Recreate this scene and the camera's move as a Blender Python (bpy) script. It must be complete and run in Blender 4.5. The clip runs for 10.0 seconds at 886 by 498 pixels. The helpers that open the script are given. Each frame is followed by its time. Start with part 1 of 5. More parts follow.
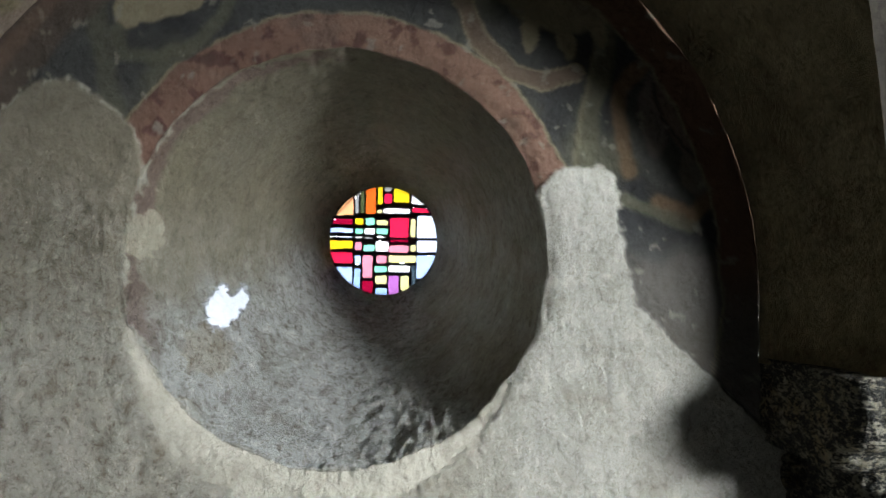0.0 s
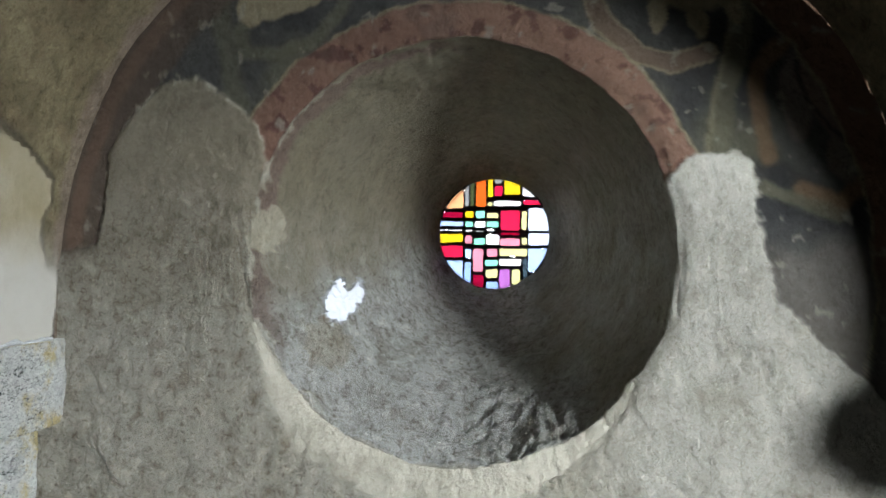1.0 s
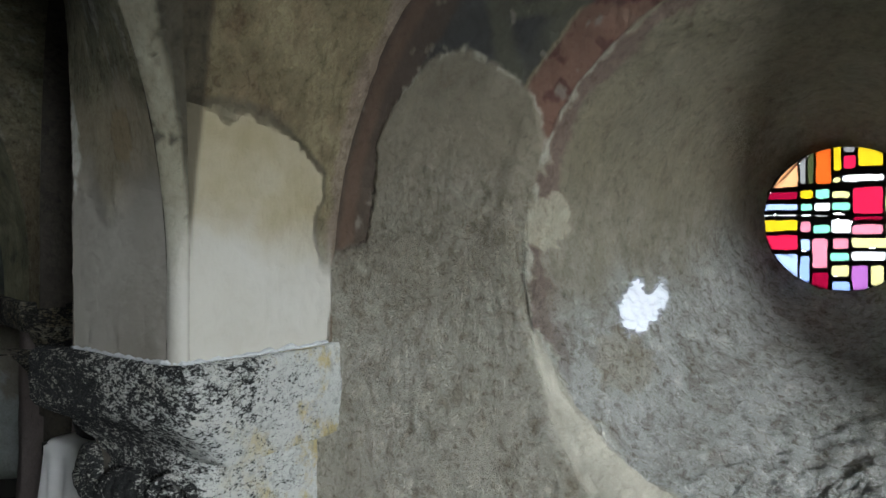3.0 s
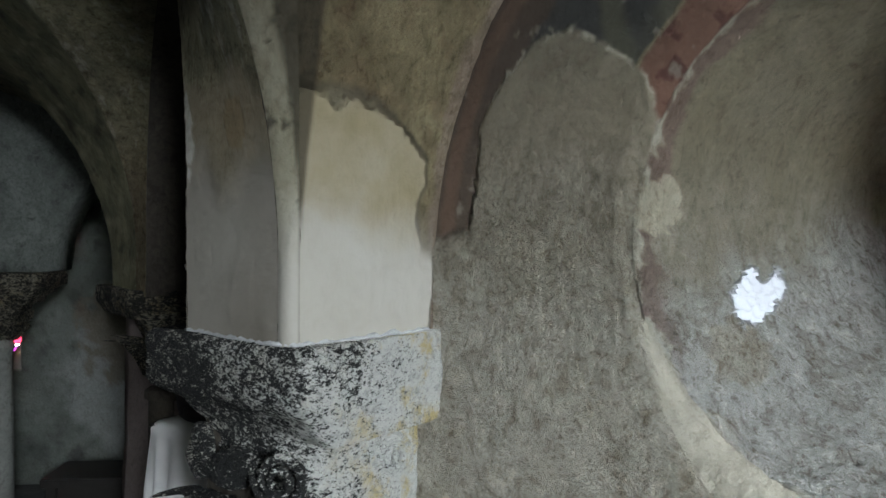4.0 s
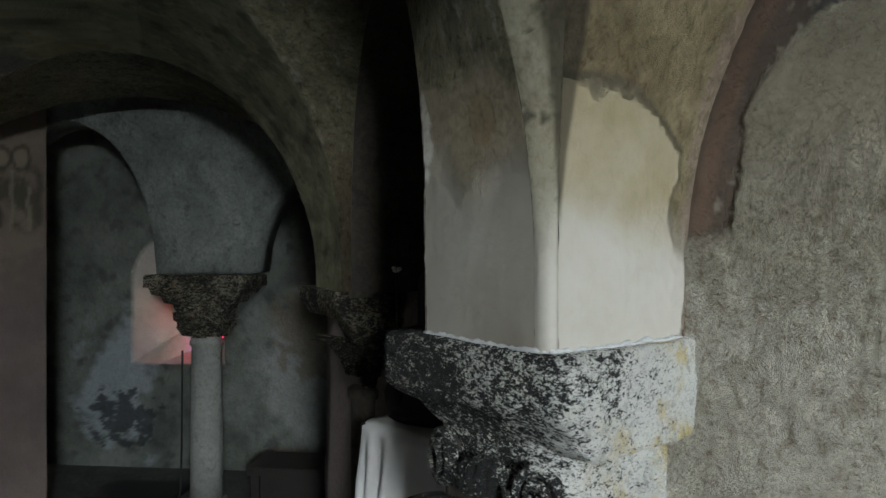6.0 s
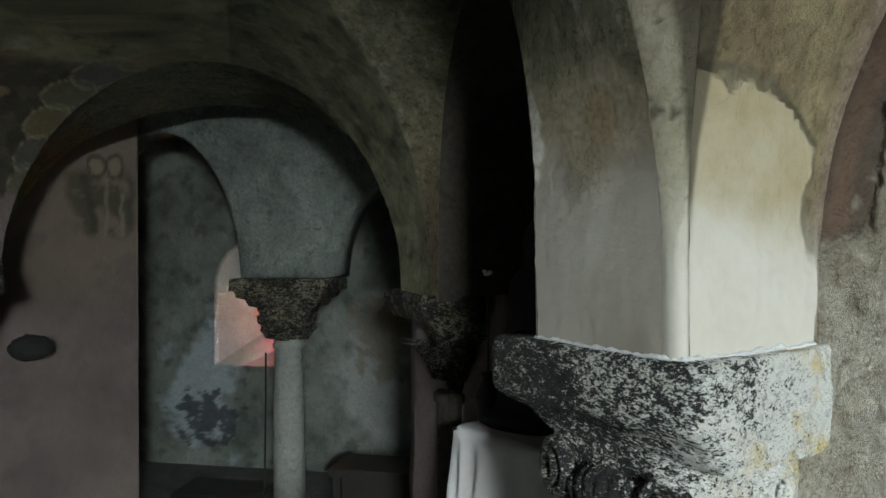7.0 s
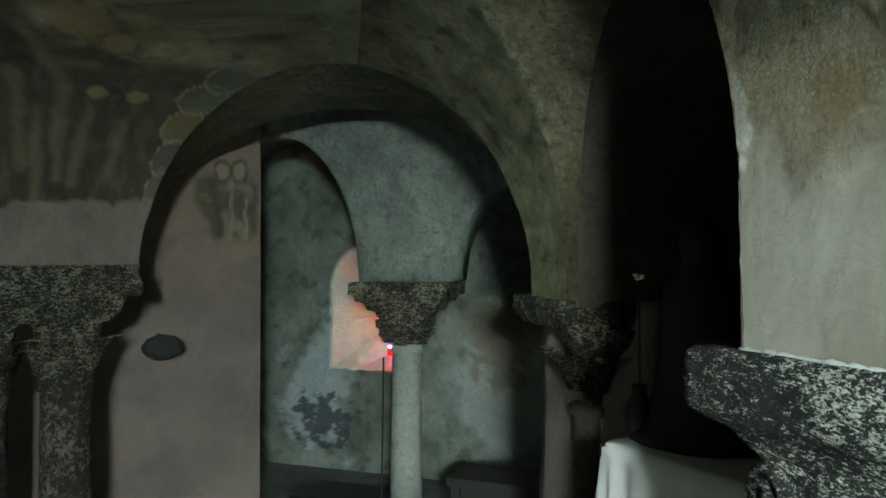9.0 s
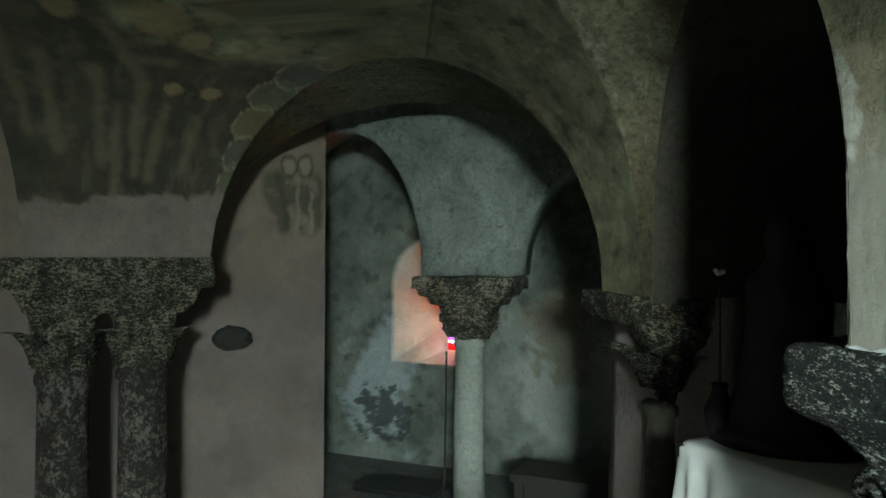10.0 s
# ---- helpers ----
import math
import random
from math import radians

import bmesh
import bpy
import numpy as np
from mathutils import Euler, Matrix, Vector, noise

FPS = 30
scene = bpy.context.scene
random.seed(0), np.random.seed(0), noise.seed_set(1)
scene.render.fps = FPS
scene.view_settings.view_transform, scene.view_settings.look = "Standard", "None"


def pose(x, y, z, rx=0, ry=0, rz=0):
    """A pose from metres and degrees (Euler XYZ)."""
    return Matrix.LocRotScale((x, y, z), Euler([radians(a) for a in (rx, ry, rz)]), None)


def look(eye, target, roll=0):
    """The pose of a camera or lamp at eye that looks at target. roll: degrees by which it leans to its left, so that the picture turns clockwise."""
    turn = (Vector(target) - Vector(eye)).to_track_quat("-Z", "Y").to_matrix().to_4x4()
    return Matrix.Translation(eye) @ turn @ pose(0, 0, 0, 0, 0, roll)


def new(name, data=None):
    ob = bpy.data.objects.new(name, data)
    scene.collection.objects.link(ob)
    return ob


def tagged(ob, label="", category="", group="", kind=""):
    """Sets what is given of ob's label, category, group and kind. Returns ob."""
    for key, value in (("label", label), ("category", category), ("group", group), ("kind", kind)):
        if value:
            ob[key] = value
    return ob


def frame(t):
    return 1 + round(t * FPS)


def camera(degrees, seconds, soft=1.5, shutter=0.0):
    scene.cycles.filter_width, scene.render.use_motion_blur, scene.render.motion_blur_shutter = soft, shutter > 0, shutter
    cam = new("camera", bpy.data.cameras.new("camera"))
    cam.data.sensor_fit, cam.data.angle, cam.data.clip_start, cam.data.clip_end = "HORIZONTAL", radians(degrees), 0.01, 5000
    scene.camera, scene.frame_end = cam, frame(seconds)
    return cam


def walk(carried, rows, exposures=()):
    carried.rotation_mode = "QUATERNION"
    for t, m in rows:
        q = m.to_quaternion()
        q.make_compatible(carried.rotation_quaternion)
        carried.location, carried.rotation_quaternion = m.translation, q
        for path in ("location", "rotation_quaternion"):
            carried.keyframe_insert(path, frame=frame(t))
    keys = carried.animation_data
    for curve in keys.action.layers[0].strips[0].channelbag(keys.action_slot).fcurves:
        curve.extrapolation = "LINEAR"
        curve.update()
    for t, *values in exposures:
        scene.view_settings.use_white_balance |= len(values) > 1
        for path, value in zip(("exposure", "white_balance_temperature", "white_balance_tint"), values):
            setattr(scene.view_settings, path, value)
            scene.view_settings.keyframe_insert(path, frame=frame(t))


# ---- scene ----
cam = camera(64.5, 10.0)

PATH = [
    (0, (-0.505, 0.704, 1.645), (-0.429, 2.701, 1.702), 0.8),
    (0.5, (-0.545, 0.712, 1.648), (-0.576, 2.711, 1.7), 0.4),
    (1, (-0.563, 0.743, 1.646), (-0.752, 2.734, 1.68), 0.6),
    (1.5, (-0.566, 0.835, 1.647), (-0.946, 2.798, 1.672), 0.3),
    (2, (-0.587, 0.925, 1.654), (-1.194, 2.83, 1.671), -0.1),
    (2.5, (-0.619, 0.994, 1.656), (-1.398, 2.836, 1.667), -0.1),
    (3, (-0.648, 1.033, 1.66), (-1.609, 2.787, 1.661), -0.0),
    (4.3, (-0.729, 1.01, 1.631), (-1.917, 2.619, 1.628), 0.0),
    (4.5, (-0.75, 1.004, 1.631), (-1.976, 2.584, 1.628), -0.2),
    (5, (-0.805, 0.992, 1.63), (-2.131, 2.489, 1.64), -0.2),
    (5.5, (-0.849, 0.979, 1.633), (-2.25, 2.407, 1.64), 0.0),
    (7, (-0.971, 0.913, 1.631), (-2.556, 2.133, 1.646), -0.4),
    (7.5, (-1.023, 0.895, 1.632), (-2.654, 2.053, 1.659), 0.1),
    (8, (-1.077, 0.881, 1.629), (-2.739, 1.993, 1.67), 0.1),
    (8.5, (-1.122, 0.87, 1.628), (-2.813, 1.937, 1.669), -0.4),
    (9, (-1.165, 0.86, 1.617), (-2.899, 1.856, 1.652), -0.1),
    (9.5, (-1.19, 0.842, 1.614), (-2.964, 1.766, 1.64), -0.4),
    (10, (-1.205, 0.814, 1.612), (-3.01, 1.674, 1.633), 0.2),
]
walk(cam, [(t, look(eye, target, roll)) for t, eye, target, roll in PATH],
     exposures=[(0.0, -0.1, 6350, 7), (3.0, -0.3, 6300, 6), (5.0, -0.3, 6250, 6), (5.7, -0.2, 6350, 5), (7.0, 0.25, 6450, 0), (8.0, 0.9, 6400, -8), (10.0, 0.85, 6350, -18)])

# ---- world and light ----
world = bpy.data.worlds.new("sky")
scene.world = world
world.use_nodes = True
wn = world.node_tree
sky = wn.nodes.new("ShaderNodeTexSky")
sky.sky_type, sky.sun_disc, sky.sun_elevation, sky.sun_rotation = "NISHITA", False, radians(40), radians(150)
wn.nodes["Background"].inputs["Strength"].default_value = 0.05
wn.links.new(sky.outputs["Color"], wn.nodes["Background"].inputs["Color"])


def window_light(name, m, w, h, power, colour):
    """Sky light that comes in through one opening."""
    lamp = bpy.data.lights.new(name, "AREA")
    lamp.shape, lamp.size, lamp.size_y, lamp.energy, lamp.color = "RECTANGLE", w, h, power, colour
    ob = new(name, lamp)
    ob.matrix_world = m
    return ob


window_light("daylight_east", look((2.6, -1.0, 2.8), (-0.9, 2.0, 1.2)), 1.5, 1.3, 1800, (0.94, 1.0, 1.09))
# Fill from an unseen opening, placed to brighten the corbel and west vault.
window_light("fill_daylight_south_west", look((-4.15, -1.72, 1.6), (-3.5, 2.6, 1.9)), 0.6, 0.9, 3.2, (0.95, 0.98, 1.02))


# ---- materials ----
class Nodes:
    """A short hand for building one node material."""

    def __init__(self, name):
        self.mat = bpy.data.materials.new(name)
        self.mat.use_nodes = True
        self.t = self.mat.node_tree
        self.bsdf = self.t.nodes["Principled BSDF"]
        self.pos = self.t.nodes.new("ShaderNodeTexCoord").outputs["Object"]

    def put(self, socket, value):
        if isinstance(value, bpy.types.NodeSocket):
            self.t.links.new(value, socket)
        else:
            socket.default_value = value

    def noise(self, scale, detail=6.0, rough=0.6, stretch=(1, 1, 1), distort=0.0, offset=(0, 0, 0)):
        mp = self.t.nodes.new("ShaderNodeMapping")
        mp.inputs["Scale"].default_value = stretch
        mp.inputs["Location"].default_value = offset
        self.t.links.new(self.pos, mp.inputs["Vector"])
        n = self.t.nodes.new("ShaderNodeTexNoise")
        n.inputs["Scale"].default_value, n.inputs["Detail"].default_value = scale, detail
        n.inputs["Roughness"].default_value, n.inputs["Distortion"].default_value = rough, distort
        self.t.links.new(mp.outputs[0], n.inputs["Vector"])
        return n.outputs["Fac"]

    def ramp(self, fac, stops):
        r = self.t.nodes.new("ShaderNodeValToRGB")
        el = r.color_ramp.elements
        while len(el) < len(stops):
            el.new(0.5)
        for e, (p, c) in zip(el, stops):
            e.position = p
            e.color = (c, c, c, 1) if isinstance(c, (int, float)) else (*c, 1)
        self.t.links.new(fac, r.inputs[0])
        return r.outputs[0]

    def mix(self, fac, a, b, kind="MIX"):
        m = self.t.nodes.new("ShaderNodeMix")
        m.data_type, m.blend_type = "RGBA", kind
        self.put(m.inputs[0], fac)
        for k, v in ((6, a), (7, b)):
            self.put(m.inputs[k], (*v, 1) if isinstance(v, tuple) and len(v) == 3 else v)
        return m.outputs[2]

    def math(self, op, a, b=0.0, clamp=False):
        m = self.t.nodes.new("ShaderNodeMath")
        m.operation, m.use_clamp = op, clamp
        self.put(m.inputs[0], a)
        self.put(m.inputs[1], b)
        return m.outputs[0]

    def axis(self, k):
        x = self.t.nodes.new("ShaderNodeSeparateXYZ")
        self.t.links.new(self.pos, x.inputs[0])
        return x.outputs[k]

    def bump(self, height, strength=0.4, dist=0.01, normal=None):
        b = self.t.nodes.new("ShaderNodeBump")
        b.inputs["Strength"].default_value, b.inputs["Distance"].default_value = strength, dist
        self.t.links.new(height, b.inputs["Height"])
        if normal is not None:
            self.t.links.new(normal, b.inputs["Normal"])
        return b.outputs[0]

    def done(self, colour, rough=0.85, normal=None, metal=0.0, spec=0.3):
        b = self.bsdf
        self.put(b.inputs["Base Color"], (*colour, 1) if isinstance(colour, tuple) else colour)
        self.put(b.inputs["Roughness"], rough)
        b.inputs["Metallic"].default_value = metal
        b.inputs["Specular IOR Level"].default_value = spec
        if normal is not None:
            self.t.links.new(normal, b.inputs["Normal"])
        return self.mat


def plaster(name, light, dark, stain, relief=0.5, grain=90.0, stain_at=0.55, worn=0.0, top=None):
    """Old lime plaster: cloudy tone, stains, pits and trowel grain. worn: how much of the layer has flaked away. top: heights between which the coat thins out."""
    n = Nodes(name)
    cloud = n.noise(2.6, 9, 0.68, distort=0.8)
    mid = n.noise(17, 8, 0.72, offset=(3, 1, 7), distort=0.4)
    fine = n.noise(grain, 6, 0.75, distort=0.5)
    pits = n.noise(grain * 0.45, 3, 0.5, offset=(8, 2, 5), stretch=(1, 1, 0.7))
    col = n.mix(n.ramp(cloud, [(0.36, 0.0), (0.64, 1.0)]), dark, light)
    col = n.mix(n.ramp(mid, [(stain_at, 0.0), (stain_at + 0.14, 0.7)]), col, stain)
    col = n.mix(n.ramp(fine, [(0.3, 0.55), (0.55, 0.0)]), col, tuple(c * 0.5 for c in dark))
    flecks = n.noise(grain * 1.5, 4, 0.6, offset=(1, 9, 5), stretch=(1, 1, 0.75))
    # Fleck highlights and darker hollows painted in, scaled by relief.
    col = n.mix(n.ramp(flecks, [(0.58, 0.0), (0.70, min(0.6, 0.2 * relief))]), col, tuple(min(0.8, c * 1.5) for c in light))
    col = n.mix(n.ramp(flecks, [(0.30, min(0.7, 0.25 * relief)), (0.42, 0.0)]), col, tuple(c * 0.45 for c in dark))
    b1 = n.bump(mid, min(1, relief), 0.03 * max(1, relief))
    b2 = n.bump(pits, min(1, relief), 0.02 * max(1, relief), b1)
    b3 = n.bump(fine, min(1, relief), 0.008 * max(1, relief * 0.6), b2)
    mat = n.done(col, 0.9, b3, spec=0.2)
    if worn:
        t = n.t
        tr = t.nodes.new("ShaderNodeBsdfTransparent")
        mx = t.nodes.new("ShaderNodeMixShader")
        gone = n.math("ADD", n.math("MULTIPLY", n.noise(11, 8, 0.72, offset=(2, 6, 4)), 0.7), n.math("MULTIPLY", n.noise(60, 4, 0.7, offset=(1, 1, 4)), 0.3))
        lost = n.ramp(gone, [(0.62 - worn * 0.25, 0.0), (0.74 - worn * 0.22, 1.0)])
        if top:
            z = n.math("ADD", n.axis(2), n.math("MULTIPLY", n.math("SUBTRACT", n.noise(7, 7, 0.65, offset=(4, 4, 9)), 0.5), 0.42))
            z = n.math("DIVIDE", n.math("SUBTRACT", z, top[0]), top[1] - top[0])
            lost = n.math("MAXIMUM", lost, n.ramp(z, [(0.0, 0.0), (1.0, 1.0)]))
        t.links.new(lost, mx.inputs[0])
        t.links.new(n.bsdf.outputs[0], mx.inputs[1])
        t.links.new(tr.outputs[0], mx.inputs[2])
        t.links.new(mx.outputs[0], t.nodes["Material Output"].inputs[0])
    return mat


def painted_plaster(name, grain=62, depth=1.0):
    """Plaster whose pigment and roughness lie in the mesh's own "paint" layer: colour, and in alpha how coarse the coat is."""
    n = Nodes(name)
    at = n.t.nodes.new("ShaderNodeAttribute")
    at.attribute_name = "paint"
    colour, coarse = at.outputs["Color"], at.outputs["Alpha"]
    mid = n.noise(15, 9, 0.72, offset=(3, 1, 7), distort=0.6)
    lumps = n.noise(34, 5, 0.6, offset=(6, 2, 3), stretch=(1, 1, 0.6), distort=0.8)
    fine = n.noise(grain, 7, 0.78, distort=0.7)
    grit = n.noise(grain * 2.4, 4, 0.7, offset=(1, 9, 5), stretch=(1, 1, 0.8))
    spread = n.math("ADD", n.math("MULTIPLY", coarse, 0.9), 0.12, True)
    col = n.mix(n.math("MULTIPLY", n.ramp(mid, [(0.36, 0.6), (0.5, 0.0)]), spread), colour, n.mix(1.0, colour, (0.58, 0.53, 0.45), "MULTIPLY"))
    # Relief shading in the colour: dents and pits darker, knobs and tips lighter.
    dent_shade = n.math("MULTIPLY", n.ramp(lumps, [(0.36, 0.6), (0.45, 0.0)]), coarse)
    col = n.mix(dent_shade, col, n.mix(1.0, col, (0.5, 0.46, 0.39), "MULTIPLY"))
    knob_light = n.math("MULTIPLY", n.ramp(lumps, [(0.54, 0.0), (0.66, 0.6)]), coarse)
    col = n.mix(knob_light, col, n.mix(1.0, col, (1.45, 1.45, 1.44), "MULTIPLY"))
    col = n.mix(n.math("MULTIPLY", n.ramp(mid, [(0.52, 0.0), (0.68, 0.45)]), spread), col, n.mix(1.0, col, (1.35, 1.33, 1.28), "MULTIPLY"))
    pits = n.math("MULTIPLY", n.ramp(fine, [(0.34, 1.0), (0.5, 0.0)]), coarse)
    col = n.mix(pits, col, n.mix(1.0, col, (0.42, 0.38, 0.32), "MULTIPLY"))
    tip_light = n.math("MULTIPLY", n.ramp(grit, [(0.56, 0.0), (0.70, 0.7)]), coarse)
    col = n.mix(tip_light, col, n.mix(1.0, col, (1.6, 1.6, 1.58), "MULTIPLY"))
    h1 = n.math("MULTIPLY", mid, coarse)
    h2 = n.math("MULTIPLY", fine, n.math("ADD", coarse, 0.04))
    h3 = n.math("MULTIPLY", grit, n.math("ADD", coarse, 0.04))
    b = n.bump(h1, 1.0, 0.05 * depth)
    b = n.bump(n.math("MULTIPLY", lumps, coarse), 1.0, 0.045 * depth, b)
    b = n.bump(h2, 1.0, 0.022 * depth, b)
    b = n.bump(h3, 1.0, 0.005 * depth, b)
    return n.done(col, 0.9, b, spec=0.2)


M_PAINTED = painted_plaster("painted_lime_plaster")
M_FARWALL = plaster("damp_grey_plaster", (0.225, 0.24, 0.212), (0.10, 0.11, 0.096), (0.055, 0.06, 0.053), 0.8, 50, 0.53)
M_PINK = plaster("pinkish_grey_plaster", (0.195, 0.158, 0.143), (0.14, 0.113, 0.102), (0.09, 0.074, 0.067), 0.3, 90, 0.58)
M_VAULT = plaster("dark_green_vault_plaster", (0.32, 0.305, 0.20), (0.15, 0.145, 0.098), (0.055, 0.054, 0.04), 3.0, 45, 0.5)
# Very dark base: the recess's shade is put into this colour.
M_DARK = plaster("shade_darkened_plaster", (0.085, 0.072, 0.055), (0.045, 0.038, 0.03), (0.025, 0.021, 0.017), 0.5, 50, 0.52)
M_FLOOR = plaster("dark_stone_floor", (0.10, 0.10, 0.095), (0.055, 0.055, 0.05), (0.03, 0.03, 0.028), 0.3, 40, 0.55)
M_WHITE = plaster("bare_white_lime", (0.42, 0.42, 0.41), (0.34, 0.34, 0.33), (0.25, 0.25, 0.24), 0.4, 80, 0.6)


def capital_stone(name, pale, ochre, black, cover=0.5, turn=False, fleck=62, layers=1.3):
    """Carved stone under black crust, pale lime and yellow lichen. turn: the crust thins out round the capital's corner towards the wall."""
    n = Nodes(name)
    speck = n.noise(fleck, 6, 0.72, distort=0.6, stretch=(0.75, 0.75, layers))
    grit = n.noise(fleck * 2.6, 4, 0.7, offset=(4, 4, 2), stretch=(0.7, 0.7, layers))
    patch = n.noise(8, 6, 0.65, offset=(1.7, 4, 2), distort=0.5)
    lichen = n.noise(9, 7, 0.72, offset=(5, 2, 9))
    total = n.math("ADD", n.math("ADD", n.math("MULTIPLY", speck, 0.42), n.math("MULTIPLY", grit, 0.36)), n.math("MULTIPLY", patch, 0.22))
    wide = total
    dull = n.ramp(patch, [(0.35, 0.35), (0.62, 1.0)])
    yellow = n.ramp(lichen, [(0.5, 0.0), (0.62, 0.85)])
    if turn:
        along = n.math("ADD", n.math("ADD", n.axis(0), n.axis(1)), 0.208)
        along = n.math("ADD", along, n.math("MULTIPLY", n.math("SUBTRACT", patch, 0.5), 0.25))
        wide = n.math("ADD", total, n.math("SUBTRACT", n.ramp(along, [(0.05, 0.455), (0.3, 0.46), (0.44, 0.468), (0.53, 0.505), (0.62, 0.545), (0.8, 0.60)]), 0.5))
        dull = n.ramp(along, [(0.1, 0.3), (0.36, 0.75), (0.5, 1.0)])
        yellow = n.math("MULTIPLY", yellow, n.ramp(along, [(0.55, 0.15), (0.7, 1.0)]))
    crust = n.ramp(wide, [(cover - 0.025, 0.0), (cover + 0.035, 1.0)])
    base = n.mix(yellow, pale, ochre)
    base = n.mix(n.ramp(n.noise(58, 7, 0.75, offset=(7, 7, 1)), [(0.50, 0.0), (0.62, 0.6)]), base, tuple(c * 0.5 for c in pale))
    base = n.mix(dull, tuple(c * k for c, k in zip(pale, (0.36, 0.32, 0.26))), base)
    soot = n.mix(n.ramp(n.noise(22, 6, 0.7, offset=(2, 2, 2)), [(0.4, 0.0), (0.65, 0.8)]), black, tuple(c * 1.7 for c in black))
    col = n.mix(crust, soot, base)
    b1 = n.bump(total, 1.0, 0.04)
    b2 = n.bump(patch, 0.8, 0.05, b1)
    b3 = n.bump(n.noise(150, 4, 0.7), 0.6, 0.006, b2)
    return n.done(col, 0.88, b3, spec=0.2)


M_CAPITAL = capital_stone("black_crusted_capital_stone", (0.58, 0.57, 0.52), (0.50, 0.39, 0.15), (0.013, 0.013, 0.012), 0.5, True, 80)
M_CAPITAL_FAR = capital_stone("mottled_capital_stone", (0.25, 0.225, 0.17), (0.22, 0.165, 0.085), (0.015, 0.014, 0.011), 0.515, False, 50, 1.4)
M_SHAFT = plaster("pale_marble_shaft", (0.235, 0.237, 0.21), (0.165, 0.166, 0.147), (0.11, 0.105, 0.085), 0.3, 50, 0.52)
M_SHAFT_DARK = capital_stone("flaking_painted_shaft", (0.17, 0.145, 0.13), (0.13, 0.1, 0.07), (0.024, 0.02, 0.017), 0.52, False, 34, 0.6)


def cloth():
    n = Nodes("white_altar_cloth")
    weave = n.noise(400, 2, 0.5)
    col = n.mix(n.ramp(n.noise(6, 3), [(0.35, 0.0), (0.7, 1.0)]), (0.62, 0.60, 0.57), (0.74, 0.72, 0.69))
    return n.done(col, 0.9, n.bump(weave, 0.2, 0.001), spec=0.1)


M_CLOTH = cloth()


def plain(name, colour, rough=0.6, metal=0.0, wear=0.25):
    n = Nodes(name)
    col = n.mix(n.ramp(n.noise(18, 6), [(0.35, 0.0), (0.7, wear)]), colour, tuple(min(1, c * 1.8 + 0.01) for c in colour))
    return n.done(col, rough, n.bump(n.noise(60, 4), 0.2, 0.002), metal)


M_LEAD = plain("black_lead_came", (0.012, 0.012, 0.012), 0.7)
M_STATUE = plain("dark_painted_statue", (0.012, 0.009, 0.009), 0.7)
# Nearly black, so the bench's shade is already in its colour.
M_WOOD = plain("shade_dark_wood", (0.011, 0.009, 0.007), 0.6)
M_RUBBER = plain("black_cable", (0.01, 0.01, 0.01), 0.5)
M_BASALT = plain("dark_broken_stone", (0.02, 0.019, 0.017), 0.9)
M_PETAL = plain("white_petal", (0.75, 0.73, 0.65), 0.7)
M_STEM = plain("dark_stem", (0.03, 0.05, 0.02), 0.7)


def glass(name, colour):
    """Coloured pane: lets tinted light straight through, with a little gloss."""
    n = Nodes(name)
    t = n.t
    tr = t.nodes.new("ShaderNodeBsdfTransparent")
    cloudy = n.noise(60, 4, 0.6)
    t.links.new(n.mix(n.ramp(cloudy, [(0.3, 0.0), (0.7, 1.0)]), tuple(c * 0.78 for c in colour), colour), tr.inputs[0])
    gl = t.nodes.new("ShaderNodeBsdfGlossy")
    gl.inputs["Roughness"].default_value = 0.15
    ts = t.nodes.new("ShaderNodeBsdfTranslucent")
    ts.inputs[0].default_value = (*colour, 1)
    m1 = t.nodes.new("ShaderNodeMixShader")
    m1.inputs[0].default_value = 0.75
    t.links.new(tr.outputs[0], m1.inputs[1])
    t.links.new(ts.outputs[0], m1.inputs[2])
    mx = t.nodes.new("ShaderNodeMixShader")
    mx.inputs[0].default_value = 0.04
    t.links.new(m1.outputs[0], mx.inputs[1])
    t.links.new(gl.outputs[0], mx.inputs[2])
    t.links.new(mx.outputs[0], t.nodes["Material Output"].inputs[0])
    return n.mat


GLASS = {k: glass("glass_" + k, tuple((0.95 * v) ** 0.5 for v in c)) for k, c in {
    "red": (0.03, 0.0006, 0.0028), "crimson": (0.012, 0.0001, 0.0012), "orange": (0.03, 0.005, 0.0006), "peach": (0.04, 0.019, 0.009), "yellow": (0.032, 0.022, 0.0006),
    "white": (0.05, 0.05, 0.05), "pale": (0.034, 0.038, 0.05), "ice": (0.020, 0.026, 0.045), "blue": (0.014, 0.02, 0.04), "mint": (0.012, 0.036, 0.024), "cream": (0.034, 0.031, 0.014),
    "pink": (0.036, 0.011, 0.015), "violet": (0.018, 0.006, 0.02), "grey": (0.012, 0.012, 0.012), "olive": (0.0025, 0.003, 0.0012), "slate": (0.002, 0.003, 0.004)}.items()}
CLEAR = {k: glass("clear_glass_" + k, c) for k, c in {
    "red": (0.2, 0.002, 0.009), "crimson": (0.06, 0.0, 0.004), "orange": (0.17, 0.022, 0.003), "peach": (0.3, 0.12, 0.05), "yellow": (0.22, 0.14, 0.003),
    "white": (0.6, 0.6, 0.6), "ice": (0.07, 0.088, 0.14), "blue": (0.045, 0.066, 0.135), "pink": (0.2, 0.03, 0.05), "violet": (0.06, 0.022, 0.068)}.items()}


